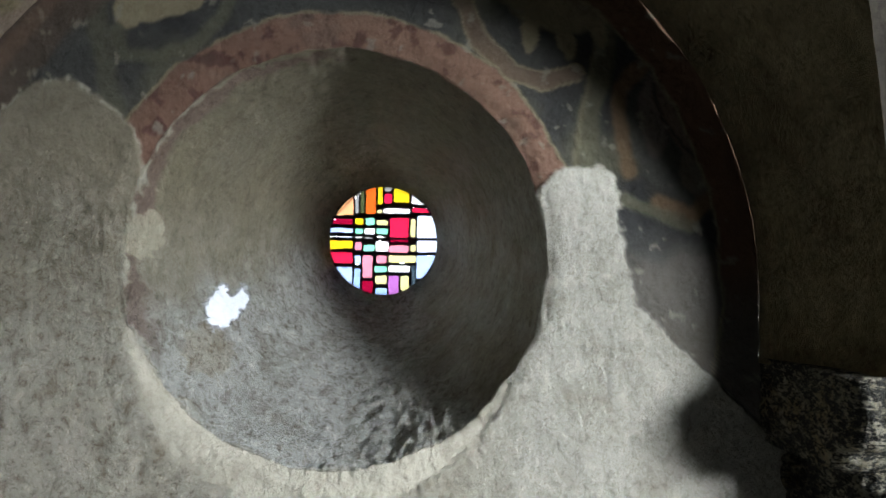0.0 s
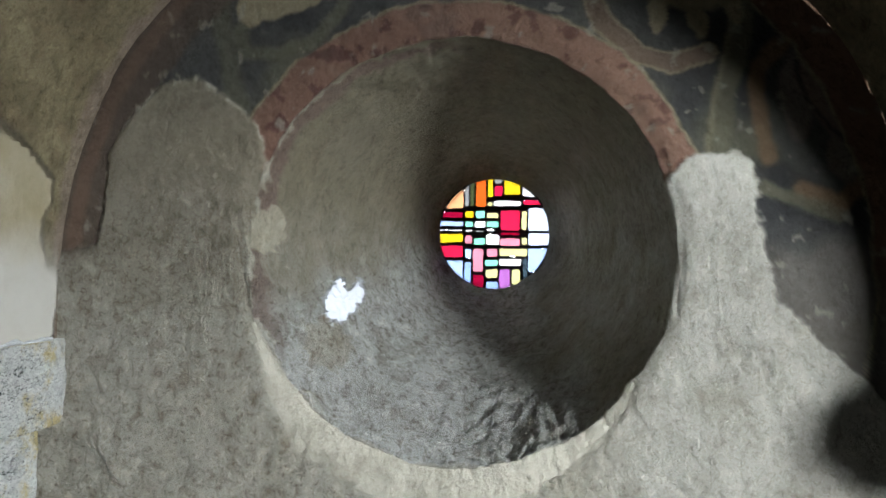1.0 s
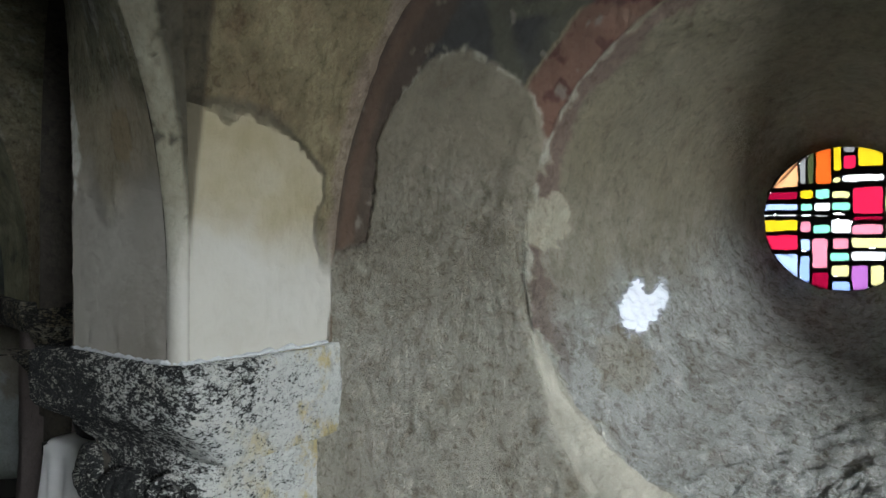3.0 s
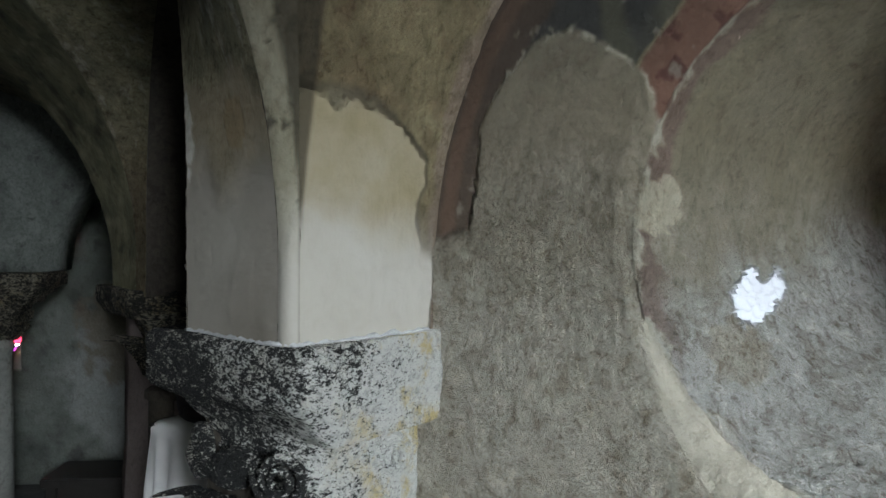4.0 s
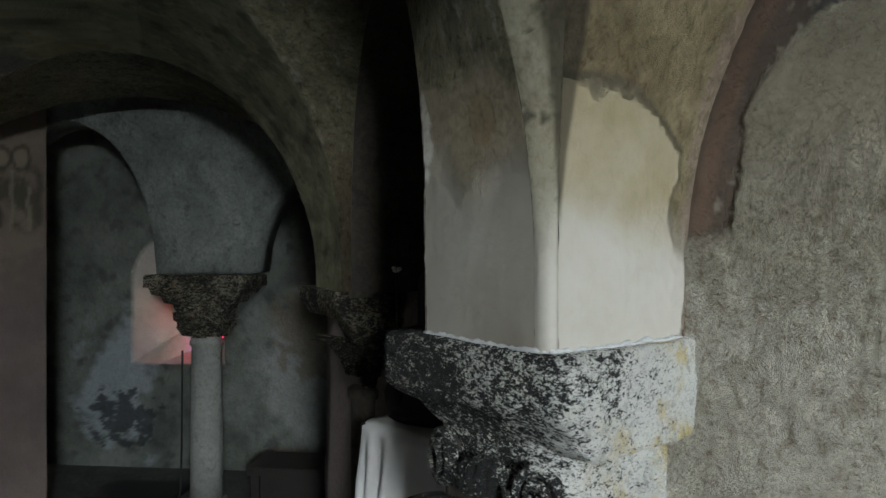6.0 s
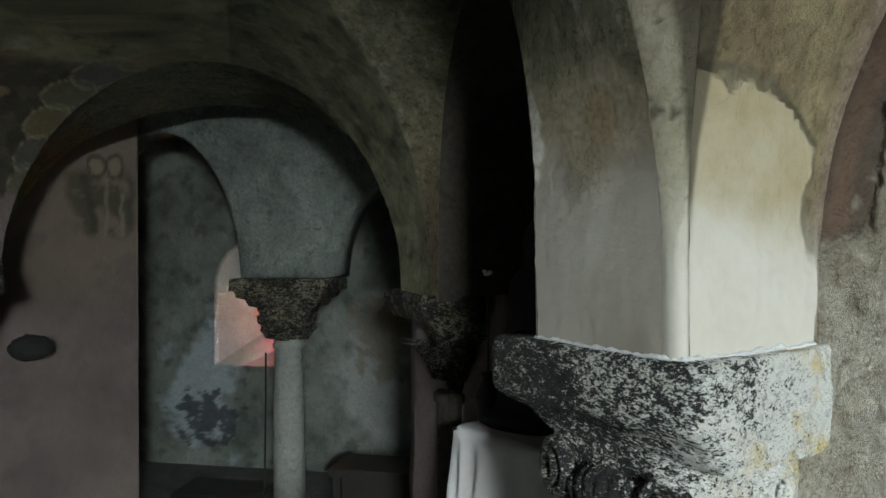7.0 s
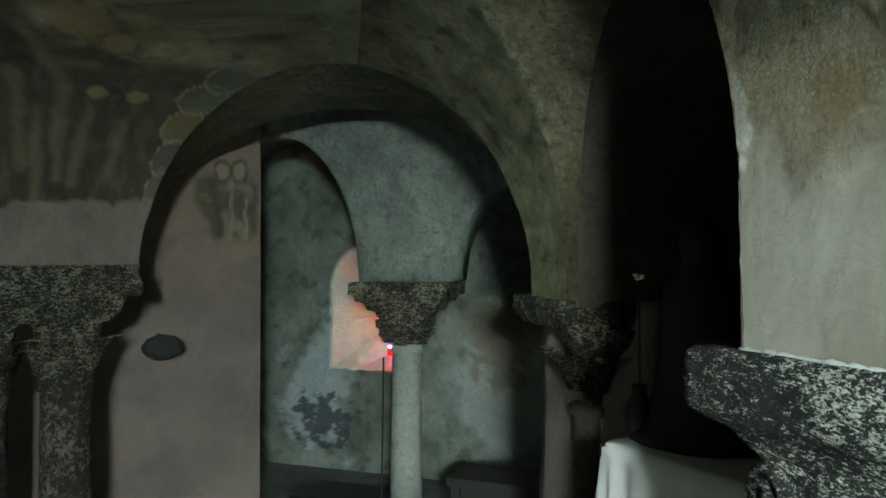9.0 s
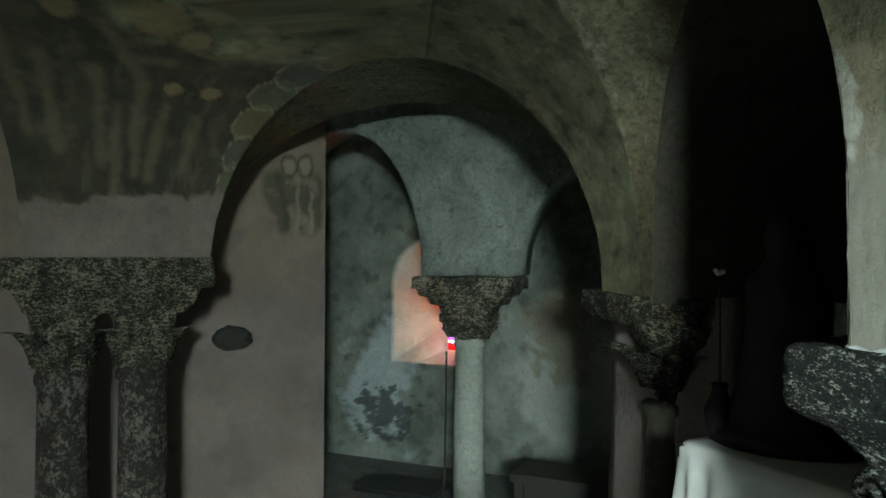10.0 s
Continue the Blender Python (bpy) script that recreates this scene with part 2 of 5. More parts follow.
def glow(name, colour, strength):
    m = bpy.data.materials.new(name)
    m.use_nodes = True
    t = m.node_tree
    e = t.nodes.new("ShaderNodeEmission")
    e.inputs[0].default_value, e.inputs[1].default_value = (*colour, 1), strength
    t.links.new(e.outputs[0], t.nodes["Material Output"].inputs[0])
    return m


M_SKY = glow("bright_sky", (0.93, 0.97, 1.0), 85.0)
M_SKY_NICHE = glow("sunlit_sky", (1.0, 0.97, 0.93), 550.0)


# ---- mesh helpers ----
def mesh_ob(name, verts, faces, mat, parent=None, smooth=True, label=""):
    me = bpy.data.meshes.new(name)
    me.from_pydata([tuple(v) for v in verts], [], faces)
    me.materials.append(mat)
    if smooth:
        me.polygons.foreach_set("use_smooth", [True] * len(me.polygons))
    me.update()
    ob = new(name, me)
    if parent is not None:
        ob.parent = parent
    return tagged(ob, label)


def part(name, bm, mat, parent=None, label="", smooth=False):
    me = bpy.data.meshes.new(name)
    bmesh.ops.recalc_face_normals(bm, faces=bm.faces)
    bm.to_mesh(me)
    bm.free()
    me.materials.append(mat)
    if smooth:
        me.polygons.foreach_set("use_smooth", [True] * len(me.polygons))
    ob = new(name, me)
    if parent is not None:
        ob.parent = parent
    return tagged(ob, label)


def uneven(p, amount, size=6.0):
    """How far an old hand-laid surface stands proud at p."""
    crag = abs(noise.noise(p * size * 5.3 + Vector((2, 8, 5))))
    return amount * (noise.noise(p * size) * 0.7 + noise.noise(p * size * 3.1) * 0.35 + noise.noise(p * size * 9) * 0.16 - crag * crag * 0.7)


def sheet(name, rows, mat, parent=None, rough=0.0, size=6.0, label="", closed=False, thick=0.0):
    """A skin over a grid of points, roughened along its own normal. thick: how far its back lies behind it."""
    nu, nv = len(rows), len(rows[0])
    pts = [Vector(p) for r in rows for p in r]
    nrm = []
    for i in range(nu):
        for j in range(nv):
            a, b = pts[max(i - 1, 0) * nv + j], pts[min(i + 1, nu - 1) * nv + j]
            if closed:
                c, d = pts[i * nv + (j - 1) % nv], pts[i * nv + (j + 1) % nv]
            else:
                c, d = pts[i * nv + max(j - 1, 0)], pts[i * nv + min(j + 1, nv - 1)]
            n = (b - a).cross(d - c)
            nrm.append(n.normalized() if n.length > 1e-9 else Vector((0, 0, 1)))
    if rough:
        moved = [p + n * uneven(p, rough, size) for p, n in zip(pts, nrm)]
    else:
        moved = pts
    faces = []
    cols = nv if closed else nv - 1
    for i in range(nu - 1):
        for j in range(cols):
            k = (j + 1) % nv
            faces.append((i * nv + j, i * nv + k, (i + 1) * nv + k, (i + 1) * nv + j))
    if thick:
        m = len(moved)
        moved = moved + [p - n * thick for p, n in zip(pts, nrm)]
        faces += [tuple(m + q for q in reversed(f)) for f in faces]
        if not closed:
            for i in range(nu - 1):
                for j in (0, nv - 1):
                    a, b = i * nv + j, (i + 1) * nv + j
                    faces.append((a, b, m + b, m + a) if j == 0 else (b, a, m + a, m + b))
        for j in range(cols):
            k = (j + 1) % nv
            for i in (0, nu - 1):
                a, b = i * nv + j, i * nv + k
                faces.append((b, a, m + a, m + b) if i == 0 else (a, b, m + b, m + a))
    return mesh_ob(name, moved, faces, mat, parent, True, label)


def mixc(a, b, k):
    k = max(0.0, min(1.0, k))
    return tuple(p + (q - p) * k for p, q in zip(a, b))


def soft(d, edge, width):
    """1 below edge, 0 above it, over a soft width."""
    k = max(0.0, min(1.0, (edge - d) / width + 0.5))
    return k * k * (3 - 2 * k)


def cloud(p, size, seed=0.0):
    """Slow mottling about 0, roughly -1 to 1."""
    q = p * size + Vector((seed, seed * 1.7, seed * 0.6))
    return noise.noise(q) + 0.5 * noise.noise(q * 2.3) + 0.28 * noise.noise(q * 5.1)


def lay_paint(ob, colour_at):
    """Gives every point of a mesh its pigment (r, g, b) and coarseness."""
    layer = ob.data.attributes.new("paint", "FLOAT_COLOR", "POINT")
    flat = []
    for v in ob.data.vertices:
        flat += colour_at(v.co, v.index)
    layer.data.foreach_set("color", flat)
    return ob


def line_d(x, z, pts):
    """Distance from (x, z) to the line through pts."""
    best = 9.0
    for (x0, z0), (x1, z1) in zip(pts, pts[1:]):
        dx, dz = x1 - x0, z1 - z0
        k = max(0, min(1, ((x - x0) * dx + (z - z0) * dz) / (dx * dx + dz * dz)))
        best = min(best, math.hypot(x - x0 - k * dx, z - z0 - k * dz))
    return best


def loft(name, a, b, k, mat, parent=None, rough=0.006, size=6.0, label="", thick=0.0):
    return sheet(name, [[p.lerp(q, i / k) for p, q in zip(a, b)] for i in range(k + 1)], mat, parent, rough, size, label, thick=thick)


def arch_curve(a, b, z0, zs, rise, n=40, legs=4):
    """Up a jamb at a, over a round arch, down the jamb at b."""
    a, b = Vector((*a, 0)), Vector((*b, 0))
    out = [a + Vector((0, 0, z0 + (zs - z0) * i / legs)) for i in range(legs)]
    for i in range(n + 1):
        th = math.pi * i / n
        out.append(a.lerp(b, (1 - math.cos(th)) / 2) + Vector((0, 0, zs + rise * math.sin(th))))
    out += [b + Vector((0, 0, zs + (z0 - zs) * (i + 1) / legs)) for i in range(legs)]
    return out


def groin_curve(a, c1, c2, b, z0, zs, rise, n=40, legs=4):
    """As arch_curve, but from a up to c1, along the ridge to c2 and down to b."""
    a, b, c1, c2 = (Vector((*q, 0)) for q in (a, b, c1, c2))
    out = [a + Vector((0, 0, z0 + (zs - z0) * i / legs)) for i in range(legs)]
    for i in range(n + 1):
        th = math.pi * i / n
        w = 1 - abs(math.cos(th))
        p = a.lerp(c1, w) if 2 * i < n else b.lerp(c2, w)
        if 2 * i == n:
            p = (c1 + c2) / 2
        out.append(p + Vector((0, 0, zs + rise * math.sin(th))))
    out += [b + Vector((0, 0, zs + (z0 - zs) * (i + 1) / legs)) for i in range(legs)]
    return out


def box(bm, lo, hi, m=None):
    g = bmesh.ops.create_cube(bm, size=1.0)["verts"]
    for v in g:
        v.co = Vector([(l + h) / 2 + c * (h - l) for l, h, c in zip(lo, hi, v.co)])
        if m is not None:
            v.co = m @ v.co
    return g


def lathe(profile, n, centre, squash=(1, 1), turn=0.0, wob=0.0):
    """Verts and faces of a turned form. profile: (radius, z) from the bottom up."""
    vs, fs = [], []
    for r, z in profile:
        for j in range(n):
            a = 2 * math.pi * j / n
            x, y = r * math.cos(a) * squash[0], r * math.sin(a) * squash[1]
            p = Vector((centre[0] + x * math.cos(turn) - y * math.sin(turn), centre[1] + x * math.sin(turn) + y * math.cos(turn), z))
            if wob:
                p += Vector((math.cos(a + turn), math.sin(a + turn), 0)) * uneven(p, wob, 14)
            vs.append(p)
    for i in range(len(profile) - 1):
        for j in range(n):
            k = (j + 1) % n
            fs.append((i * n + j, i * n + k, (i + 1) * n + k, (i + 1) * n + j))
    fs.append(tuple(reversed(range(n))))
    fs.append(tuple(range((len(profile) - 1) * n, len(profile) * n)))
    return vs, fs


def structure(ob, label=""):
    return tagged(ob, label, kind="structure")


# ---- north wall with the oculus ----
YW = 2.214
RIM, RIM_R = (-0.674, 1.668), 0.456
EYE_C, EYE_R, Y_GLASS = (-0.614, 1.736), 0.183, 3.04
LX, LZ, LR = -0.655, 1.6, 0.9


def wall_edge(a):
    """Where a ray from the oculus' middle leaves the wall: the lunette's arch above, jambs and floor below."""
    dx, dz = math.cos(a), math.sin(a)
    best = 9.0
    for k in range(1, 400):
        r = k * 0.006
        x, z = RIM[0] + dx * r - LX, RIM[1] + dz * r
        if abs(x) > LR + 0.02 + 0.28 * max(0.0, min(1.0, (1.45 - z) / 0.4)) or z < 0.0 or (z > LZ and math.hypot(x, z - LZ) > LR + 0.02):
            best = r
            break
    return best


NA = 640
NR, NS = 96, 120


def rim_r(a):
    return RIM_R + uneven(Vector((math.cos(a) * 2, math.sin(a) * 2, 3)), 0.010, 1.3)


def splay_at(a, w):
    """A point of the splay: a the angle round the axis, w from 0 at the rim to 1 at the glass."""
    t = min(1, w / 0.9)
    r = rim_r(a) + (0.232 - rim_r(a)) * t
    if w > 0.9:
        r += (EYE_R - 0.003 - 0.232) * (w - 0.9) / 0.1
    cx, cz = (RIM[q] + (EYE_C[q] - RIM[q]) * t for q in (0, 1))
    return Vector((cx + math.cos(a) * r, YW + 0.012 + (Y_GLASS - 0.02 - YW) * w, cz + math.sin(a) * r))


def oval(p, x, z, rx, rz, turn=0.0):
    c, w = math.cos(radians(turn)), math.sin(radians(turn))
    u, v = (p.x - x) * c + (p.z - z) * w, -(p.x - x) * w + (p.z - z) * c
    return math.hypot(u / rx, v / rz)


def worn(p, amount=0.014):
    """p shifted a little, so that the edges of old coats wander."""
    return p + Vector((cloud(p, 14, 1), 0, cloud(p, 14, 7))) * amount + Vector((noise.noise(p * 70), 0, noise.noise(p * 70 + Vector((5, 5, 5))))) * amount * 0.35


def bare_west(q):
    """How surely q lies on the bare coat west of the window."""
    return max(soft(oval(q, -1.265, 1.70, 0.20, 0.335), 1.0, 0.05), soft(q.z + 0.25 * max(0.0, -1.36 - q.x), 1.69, 0.05) * soft(q.x, RIM[0], 0.02))


def bare_east(q):
    edge = -0.07 + max(0.0, 1.80 - q.z) * 0.17 + max(0.0, 1.58 - q.z) * 0.9
    return soft(q.x, edge, 0.012) * soft(q.z + min(0.08, 6 * max(0.0, abs(q.x + 0.135) - 0.02) ** 2), 1.872, 0.014) * soft(RIM[0] - q.x, 0.06, 0.02)


def lip(q, d):
    """Smooth mortar under the window, widest below to the west."""
    a = math.degrees(math.atan2(q.z - RIM[1], q.x - RIM[0]))
    if not -168 < a < -35:
        return 0.0
    return soft(d, RIM_R + 0.10 * max(0.0, math.sin(radians((a + 168) * 1.35))), 0.02)


STALK_E = [(-0.088, 2.45), (-0.096, 2.24), (-0.103, 2.09), (-0.132, 1.99), (-0.146, 1.86)]
STALK_W = [(-1.205, 2.30), (-1.19, 2.136), (-1.15, 1.98)]
STALK_BUD = [(-0.02, 2.30), (0.01, 2.2), (0.015, 2.1)]
BUD = [(-0.005, 2.108), (-0.066, 2.045), (-0.062, 1.941), (-0.039, 1.86)]
BUD_E = [(0.05, 2.102), (0.115, 2.05), (0.16, 1.923), (0.145, 1.82), (0.09, 1.765), (0.02, 1.80)]
CURL_E = [(-0.44, 2.31), (-0.411, 2.231), (-0.379, 2.145), (-0.304, 2.075), (-0.236, 2.056), (-0.161, 2.078)]
CURL_W = [(-1.152, 2.143), (-1.139, 2.095), (-1.062, 2.085), (-0.991, 2.117), (-0.933, 2.18), (-0.9, 2.26)]
VEIN = [(0.01, 2.06), (0.03, 1.98), (0.075, 1.92), (0.125, 1.885)]
SLATE, SLATE_DARK, BRICK, BRICK_DARK = (0.07, 0.068, 0.06), (0.032, 0.031, 0.03), (0.215, 0.125, 0.085), (0.10, 0.045, 0.034)
BUFF, SAGE, ROSE, CHALK = (0.25, 0.21, 0.13), (0.115, 0.108, 0.07), (0.17, 0.12, 0.08), (0.42, 0.39, 0.31)
GREY_COAT, TAN_COAT, PALE_COAT = (0.47, 0.44, 0.37), (0.185, 0.155, 0.105), (0.47, 0.445, 0.375)


def fresco(p):
    """The painted lunette: red ring, slate ground, stalks, buds and buff flowers."""
    q = worn(p, 0.007)
    x, z = q.x, q.z
    wash = cloud(p, 6, 3)
    col = mixc(SLATE, SLATE_DARK, 0.5 + 0.8 * wash)
    col = mixc(col, SAGE, 0.7 * soft(-cloud(p, 3.2, 9), -0.25, 0.5))
    if x > -0.5:
        col = mixc(col, SAGE, 0.85 * soft(line_d(x, z, STALK_E), 0.024, 0.016))
        col = mixc(col, BUFF, 0.4 * soft(line_d(x + 0.018, z, STALK_E), 0.005, 0.01))
        d = line_d(x, z, CURL_E)
        col = mixc(col, ROSE, 0.8 * soft(d, 0.02, 0.012))
        col = mixc(col, BUFF, 0.7 * soft(abs(d - 0.019), 0.0025, 0.006))
        petals = min(oval(q, -0.21, 2.225, 0.12, 0.055, -12), oval(q, -0.262, 2.165, 0.018, 0.045), oval(q, -0.185, 2.15, 0.02, 0.045, 15), oval(q, -0.12, 2.18, 0.02, 0.05, 20))
        col = mixc(col, BUFF, 0.95 * soft(petals, 1.0, 0.25))
        col = mixc(col, ROSE, 0.6 * soft(line_d(x, z, [(-0.2, 2.28), (-0.14, 2.215), (-0.1, 2.2)]), 0.008, 0.01))
        inner = oval(q, 0.05, 1.955, 0.075, 0.135, 22)
        col = mixc(col, SLATE, 0.8 * soft(inner, 1.25, 0.2))
        col = mixc(col, (0.165, 0.135, 0.11), 0.85 * soft(oval(q, 0.01, 1.985, 0.028, 0.09, 4), 1.0, 0.3))
        col = mixc(col, (0.18, 0.13, 0.095), 0.9 * soft(oval(q, 0.068, 1.975, 0.034, 0.095, 30), 1.0, 0.3))
        col = mixc(col, (0.16, 0.135, 0.10), 0.8 * soft(oval(q, 0.098, 1.86, 0.026, 0.05, 10), 1.0, 0.4))
        col = mixc(col, SLATE_DARK, 0.8 * soft(line_d(x, z, VEIN), 0.004, 0.006))
        col = mixc(col, (0.17, 0.11, 0.06), 0.85 * soft(min(line_d(x, z, BUD), line_d(x, z, BUD_E)), 0.017, 0.016))
        col = mixc(col, SAGE, 0.8 * soft(min(line_d(x, z, STALK_BUD), line_d(x, z, [(-0.05, 1.80), (0.02, 1.775), (0.09, 1.745)])), 0.014, 0.014))
        col = mixc(col, (0.13, 0.115, 0.095), 0.7 * soft(z, 1.68 + 0.05 * wash, 0.06))
        lun = math.hypot(x - LX, z - LZ)
        col = mixc(col, (0.15, 0.085, 0.05), 0.9 * soft(-lun, -0.82, 0.012) * soft(1.6, z, 0.2))
        col = mixc(col, BUFF, 0.75 * soft(abs(lun - 0.818), 0.003, 0.006))
    else:
        col = mixc(col, SAGE, 0.6 * soft(line_d(x, z, STALK_W), 0.022, 0.02))
        col = mixc(col, SAGE, 0.7 * soft(line_d(x, z, CURL_W), 0.016, 0.016))
        petals = min(oval(q, -1.075, 2.205, 0.085, 0.035, 6), oval(q, -1.13, 2.19, 0.03, 0.04), oval(q, -1.0, 2.225, 0.03, 0.03))
        col = mixc(col, BUFF, 0.95 * soft(petals, 1.0, 0.2))
        col = mixc(col, BUFF, 0.45 * soft(oval(q, -0.66, 2.30, 0.28, 0.06), 1.0, 0.6))
        lun = math.hypot(x - LX, z - LZ)
        col = mixc(col, (0.085, 0.062, 0.045), 0.9 * soft(-lun, -0.80 + 0.07 * soft(z, 1.85, 0.3), 0.02))
        col = mixc(col, (0.17, 0.105, 0.07), 0.5 * soft(abs(lun - 0.875), 0.018, 0.02))
    d = math.hypot(x - RIM[0], z - RIM[1]) - RIM_R
    ring = soft(d, 0.072, 0.008)
    red = mixc(BRICK, BRICK_DARK, soft(-cloud(p, 26, 2), -0.35, 0.35) * 0.8 + 0.35 * soft(x, -0.75, 0.3))
    col = mixc(col, red, 0.95 * ring * (0.75 + 0.25 * soft(cloud(p, 9, 5), 0.3, 0.5)))
    col = mixc(col, BUFF, 0.8 * soft(abs(d - 0.074), 0.003, 0.006) * soft(-cloud(p, 7, 8), 0.3, 0.4))
    chips = soft(-cloud(p, 24, 4), -0.62, 0.2)
    return mixc(col, (0.26, 0.235, 0.185), 0.55 * chips), 0.28


def wall_paint(co, index):
    p = Vector((co.x, YW, co.z)) if index < NR * NA else Vector(co)
    if index < NR * NA:
        q = worn(p)
        d = math.hypot(q.x - RIM[0], q.z - RIM[1])
        west, east = bare_west(q), bare_east(q)
        bare = max(west, east)
        if p.z > 1.3:
            col, coarse = fresco(p)
        else:
            col, coarse = GREY_COAT, 1.0
        tone = 0.5 + 0.5 * cloud(p, 4, 6)
        if bare > 0:
            coat = mixc(GREY_COAT, (0.37, 0.335, 0.26), tone)
            # Browner coat higher up, deepened for the dimmer light there.
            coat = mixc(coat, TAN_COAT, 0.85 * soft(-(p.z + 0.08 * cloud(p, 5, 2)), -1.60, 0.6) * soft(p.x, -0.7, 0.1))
            coat = mixc(coat, PALE_COAT, 0.8 * soft(-p.x, 0.35, 0.2))
            rough = 0.6 + 0.35 * soft(p.x, -0.6, 0.3)
            rough *= 0.35 + 0.65 * soft(p.z, 1.78, 0.25)
            under = lip(q, d)
            coat = mixc(coat, (0.44, 0.405, 0.32), 0.8 * under)
            col, coarse = mixc(col, coat, bare), coarse + (rough * (1 - 0.65 * under) - coarse) * bare
        # Falloff of light up the west side, put into the colour.
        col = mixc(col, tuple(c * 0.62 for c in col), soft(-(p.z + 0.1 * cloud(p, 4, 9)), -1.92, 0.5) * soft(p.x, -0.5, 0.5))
        rim = 4 * bare * (1 - bare) * (1 if p.z > 1.5 else 0.4)
        col = mixc(col, CHALK, 0.45 * rim * soft(-cloud(p, 20, 3), 0.1, 0.4))
        return (*col, coarse)
    a = (index % NA) * 2 * math.pi / NA
    w = (index // NA - NR + 1) / NS
    deg = math.degrees(a)
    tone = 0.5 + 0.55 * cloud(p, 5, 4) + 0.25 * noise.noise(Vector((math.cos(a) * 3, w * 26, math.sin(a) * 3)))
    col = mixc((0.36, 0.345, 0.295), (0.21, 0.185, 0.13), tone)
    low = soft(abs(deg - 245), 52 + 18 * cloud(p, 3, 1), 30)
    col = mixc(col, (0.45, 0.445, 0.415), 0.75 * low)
    # Brown-olive top of the splay, darkened further for its dim light.
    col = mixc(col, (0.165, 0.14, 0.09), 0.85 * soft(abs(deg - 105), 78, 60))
    old = w + 0.035 * cloud(p, 16, 2)
    col = mixc(col, (0.15, 0.10, 0.08), 0.75 * soft(old, 0.065, 0.03) * soft(-old, -0.012, 0.01) * soft(abs(deg - 150), 58, 16))
    col = mixc(col, CHALK, 0.7 * soft(abs(old - 0.005), 0.012, 0.014) * soft(abs(deg - 180), 50, 20))
    jag = 0.2 * cloud(p, 34, 3)
    mend = math.hypot((deg - 175) / 7, (w - 0.07) / 0.075) + jag
    col = mixc(col, (0.36, 0.325, 0.24), 0.85 * soft(mend, 1.0, 0.1))
    buff = math.hypot((deg - 216) / 9, (w - 0.20) / 0.10) + jag
    col = mixc(col, (0.35, 0.31, 0.23), 0.6 * soft(buff, 1.0, 0.2))
    u, v = (p.x + 0.985) / 0.036, (p.z - 1.545) / 0.058
    lime = math.hypot(u * (1 + 0.5 * max(0, -v)), v) + jag * 0.9
    notch = soft(math.hypot((u - 0.1) / 0.3, (v - 0.95) / 0.55), 1.0, 0.2)
    white = soft(lime, 1.0, 0.14) * (1 - notch) if 190 < deg < 225 else 0.0
    return (*mixc(col, (0.56, 0.57, 0.59), white), (0.55 + 0.55 * low) * (1 - 0.95 * white))


edges = [wall_edge(2 * math.pi * j / NA) for j in range(NA)]
rims = [rim_r(2 * math.pi * j / NA) for j in range(NA)]
rows = []
for i in range(NR):
    row = []
    for j in range(NA):
        a = 2 * math.pi * j / NA
        r = edges[j] + (rims[j] - edges[j]) * (i / (NR - 1)) ** 0.8
        p = Vector((RIM[0] + math.cos(a) * r, YW, RIM[1] + math.sin(a) * r))
        coat = max(bare_west(worn(p)), bare_east(worn(p))) if p.z > 1.3 else 1.0
        drip = Vector((p.x, 0, p.z * 0.55))
        coat *= 1 + (0.9 * abs(noise.noise(drip * 46)) + 0.7 * abs(noise.noise(drip * 95)) - 0.5) * soft(p.z, 1.8, 0.3)
        row.append(p + Vector((0, 0.012 * math.exp(-((r - rims[j]) / 0.02) ** 2) - 0.007 * coat, 0)))
    rows.append(row)
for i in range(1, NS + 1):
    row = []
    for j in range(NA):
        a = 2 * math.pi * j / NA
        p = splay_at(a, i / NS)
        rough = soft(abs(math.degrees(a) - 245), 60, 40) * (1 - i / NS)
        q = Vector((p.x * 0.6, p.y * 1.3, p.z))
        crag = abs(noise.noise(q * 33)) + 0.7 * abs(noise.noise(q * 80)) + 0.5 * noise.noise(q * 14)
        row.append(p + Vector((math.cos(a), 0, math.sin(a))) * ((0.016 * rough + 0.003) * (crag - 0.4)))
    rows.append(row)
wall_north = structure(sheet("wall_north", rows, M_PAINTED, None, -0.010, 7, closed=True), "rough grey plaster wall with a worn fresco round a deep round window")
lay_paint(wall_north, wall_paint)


def prism(poly, y0, y1):
    n = len(poly)
    vs = [Vector((x, y0, z)) for x, z in poly] + [Vector((x, y1, z)) for x, z in poly]
    fs = [tuple(range(n)), tuple(reversed(range(n, 2 * n)))] + [(i, i + n, (i + 1) % n + n, (i + 1) % n) for i in range(n)]
    return vs, fs


def clip(poly, c, r):
    """Cuts a rectangle (x0, x1, z0, z1) to the round of the window."""
    x0, x1, z0, z1 = poly
    out = []
    k = 6
    for i in range(k):
        out.append((x0 + (x1 - x0) * i / k, z0))
    for i in range(k):
        out.append((x1, z0 + (z1 - z0) * i / k))
    for i in range(k):
        out.append((x1 + (x0 - x1) * i / k, z1))
    for i in range(k):
        out.append((x0, z1 + (z0 - z1) * i / k))
    res = []
    for x, z in out:
        d = math.hypot(x - c[0], z - c[1])
        if d > r:
            x, z = c[0] + (x - c[0]) * r / d, c[1] + (z - c[1]) * r / d
        if not res or math.hypot(x - res[-1][0], z - res[-1][1]) > 1e-4:
            res.append((x, z))
    return res


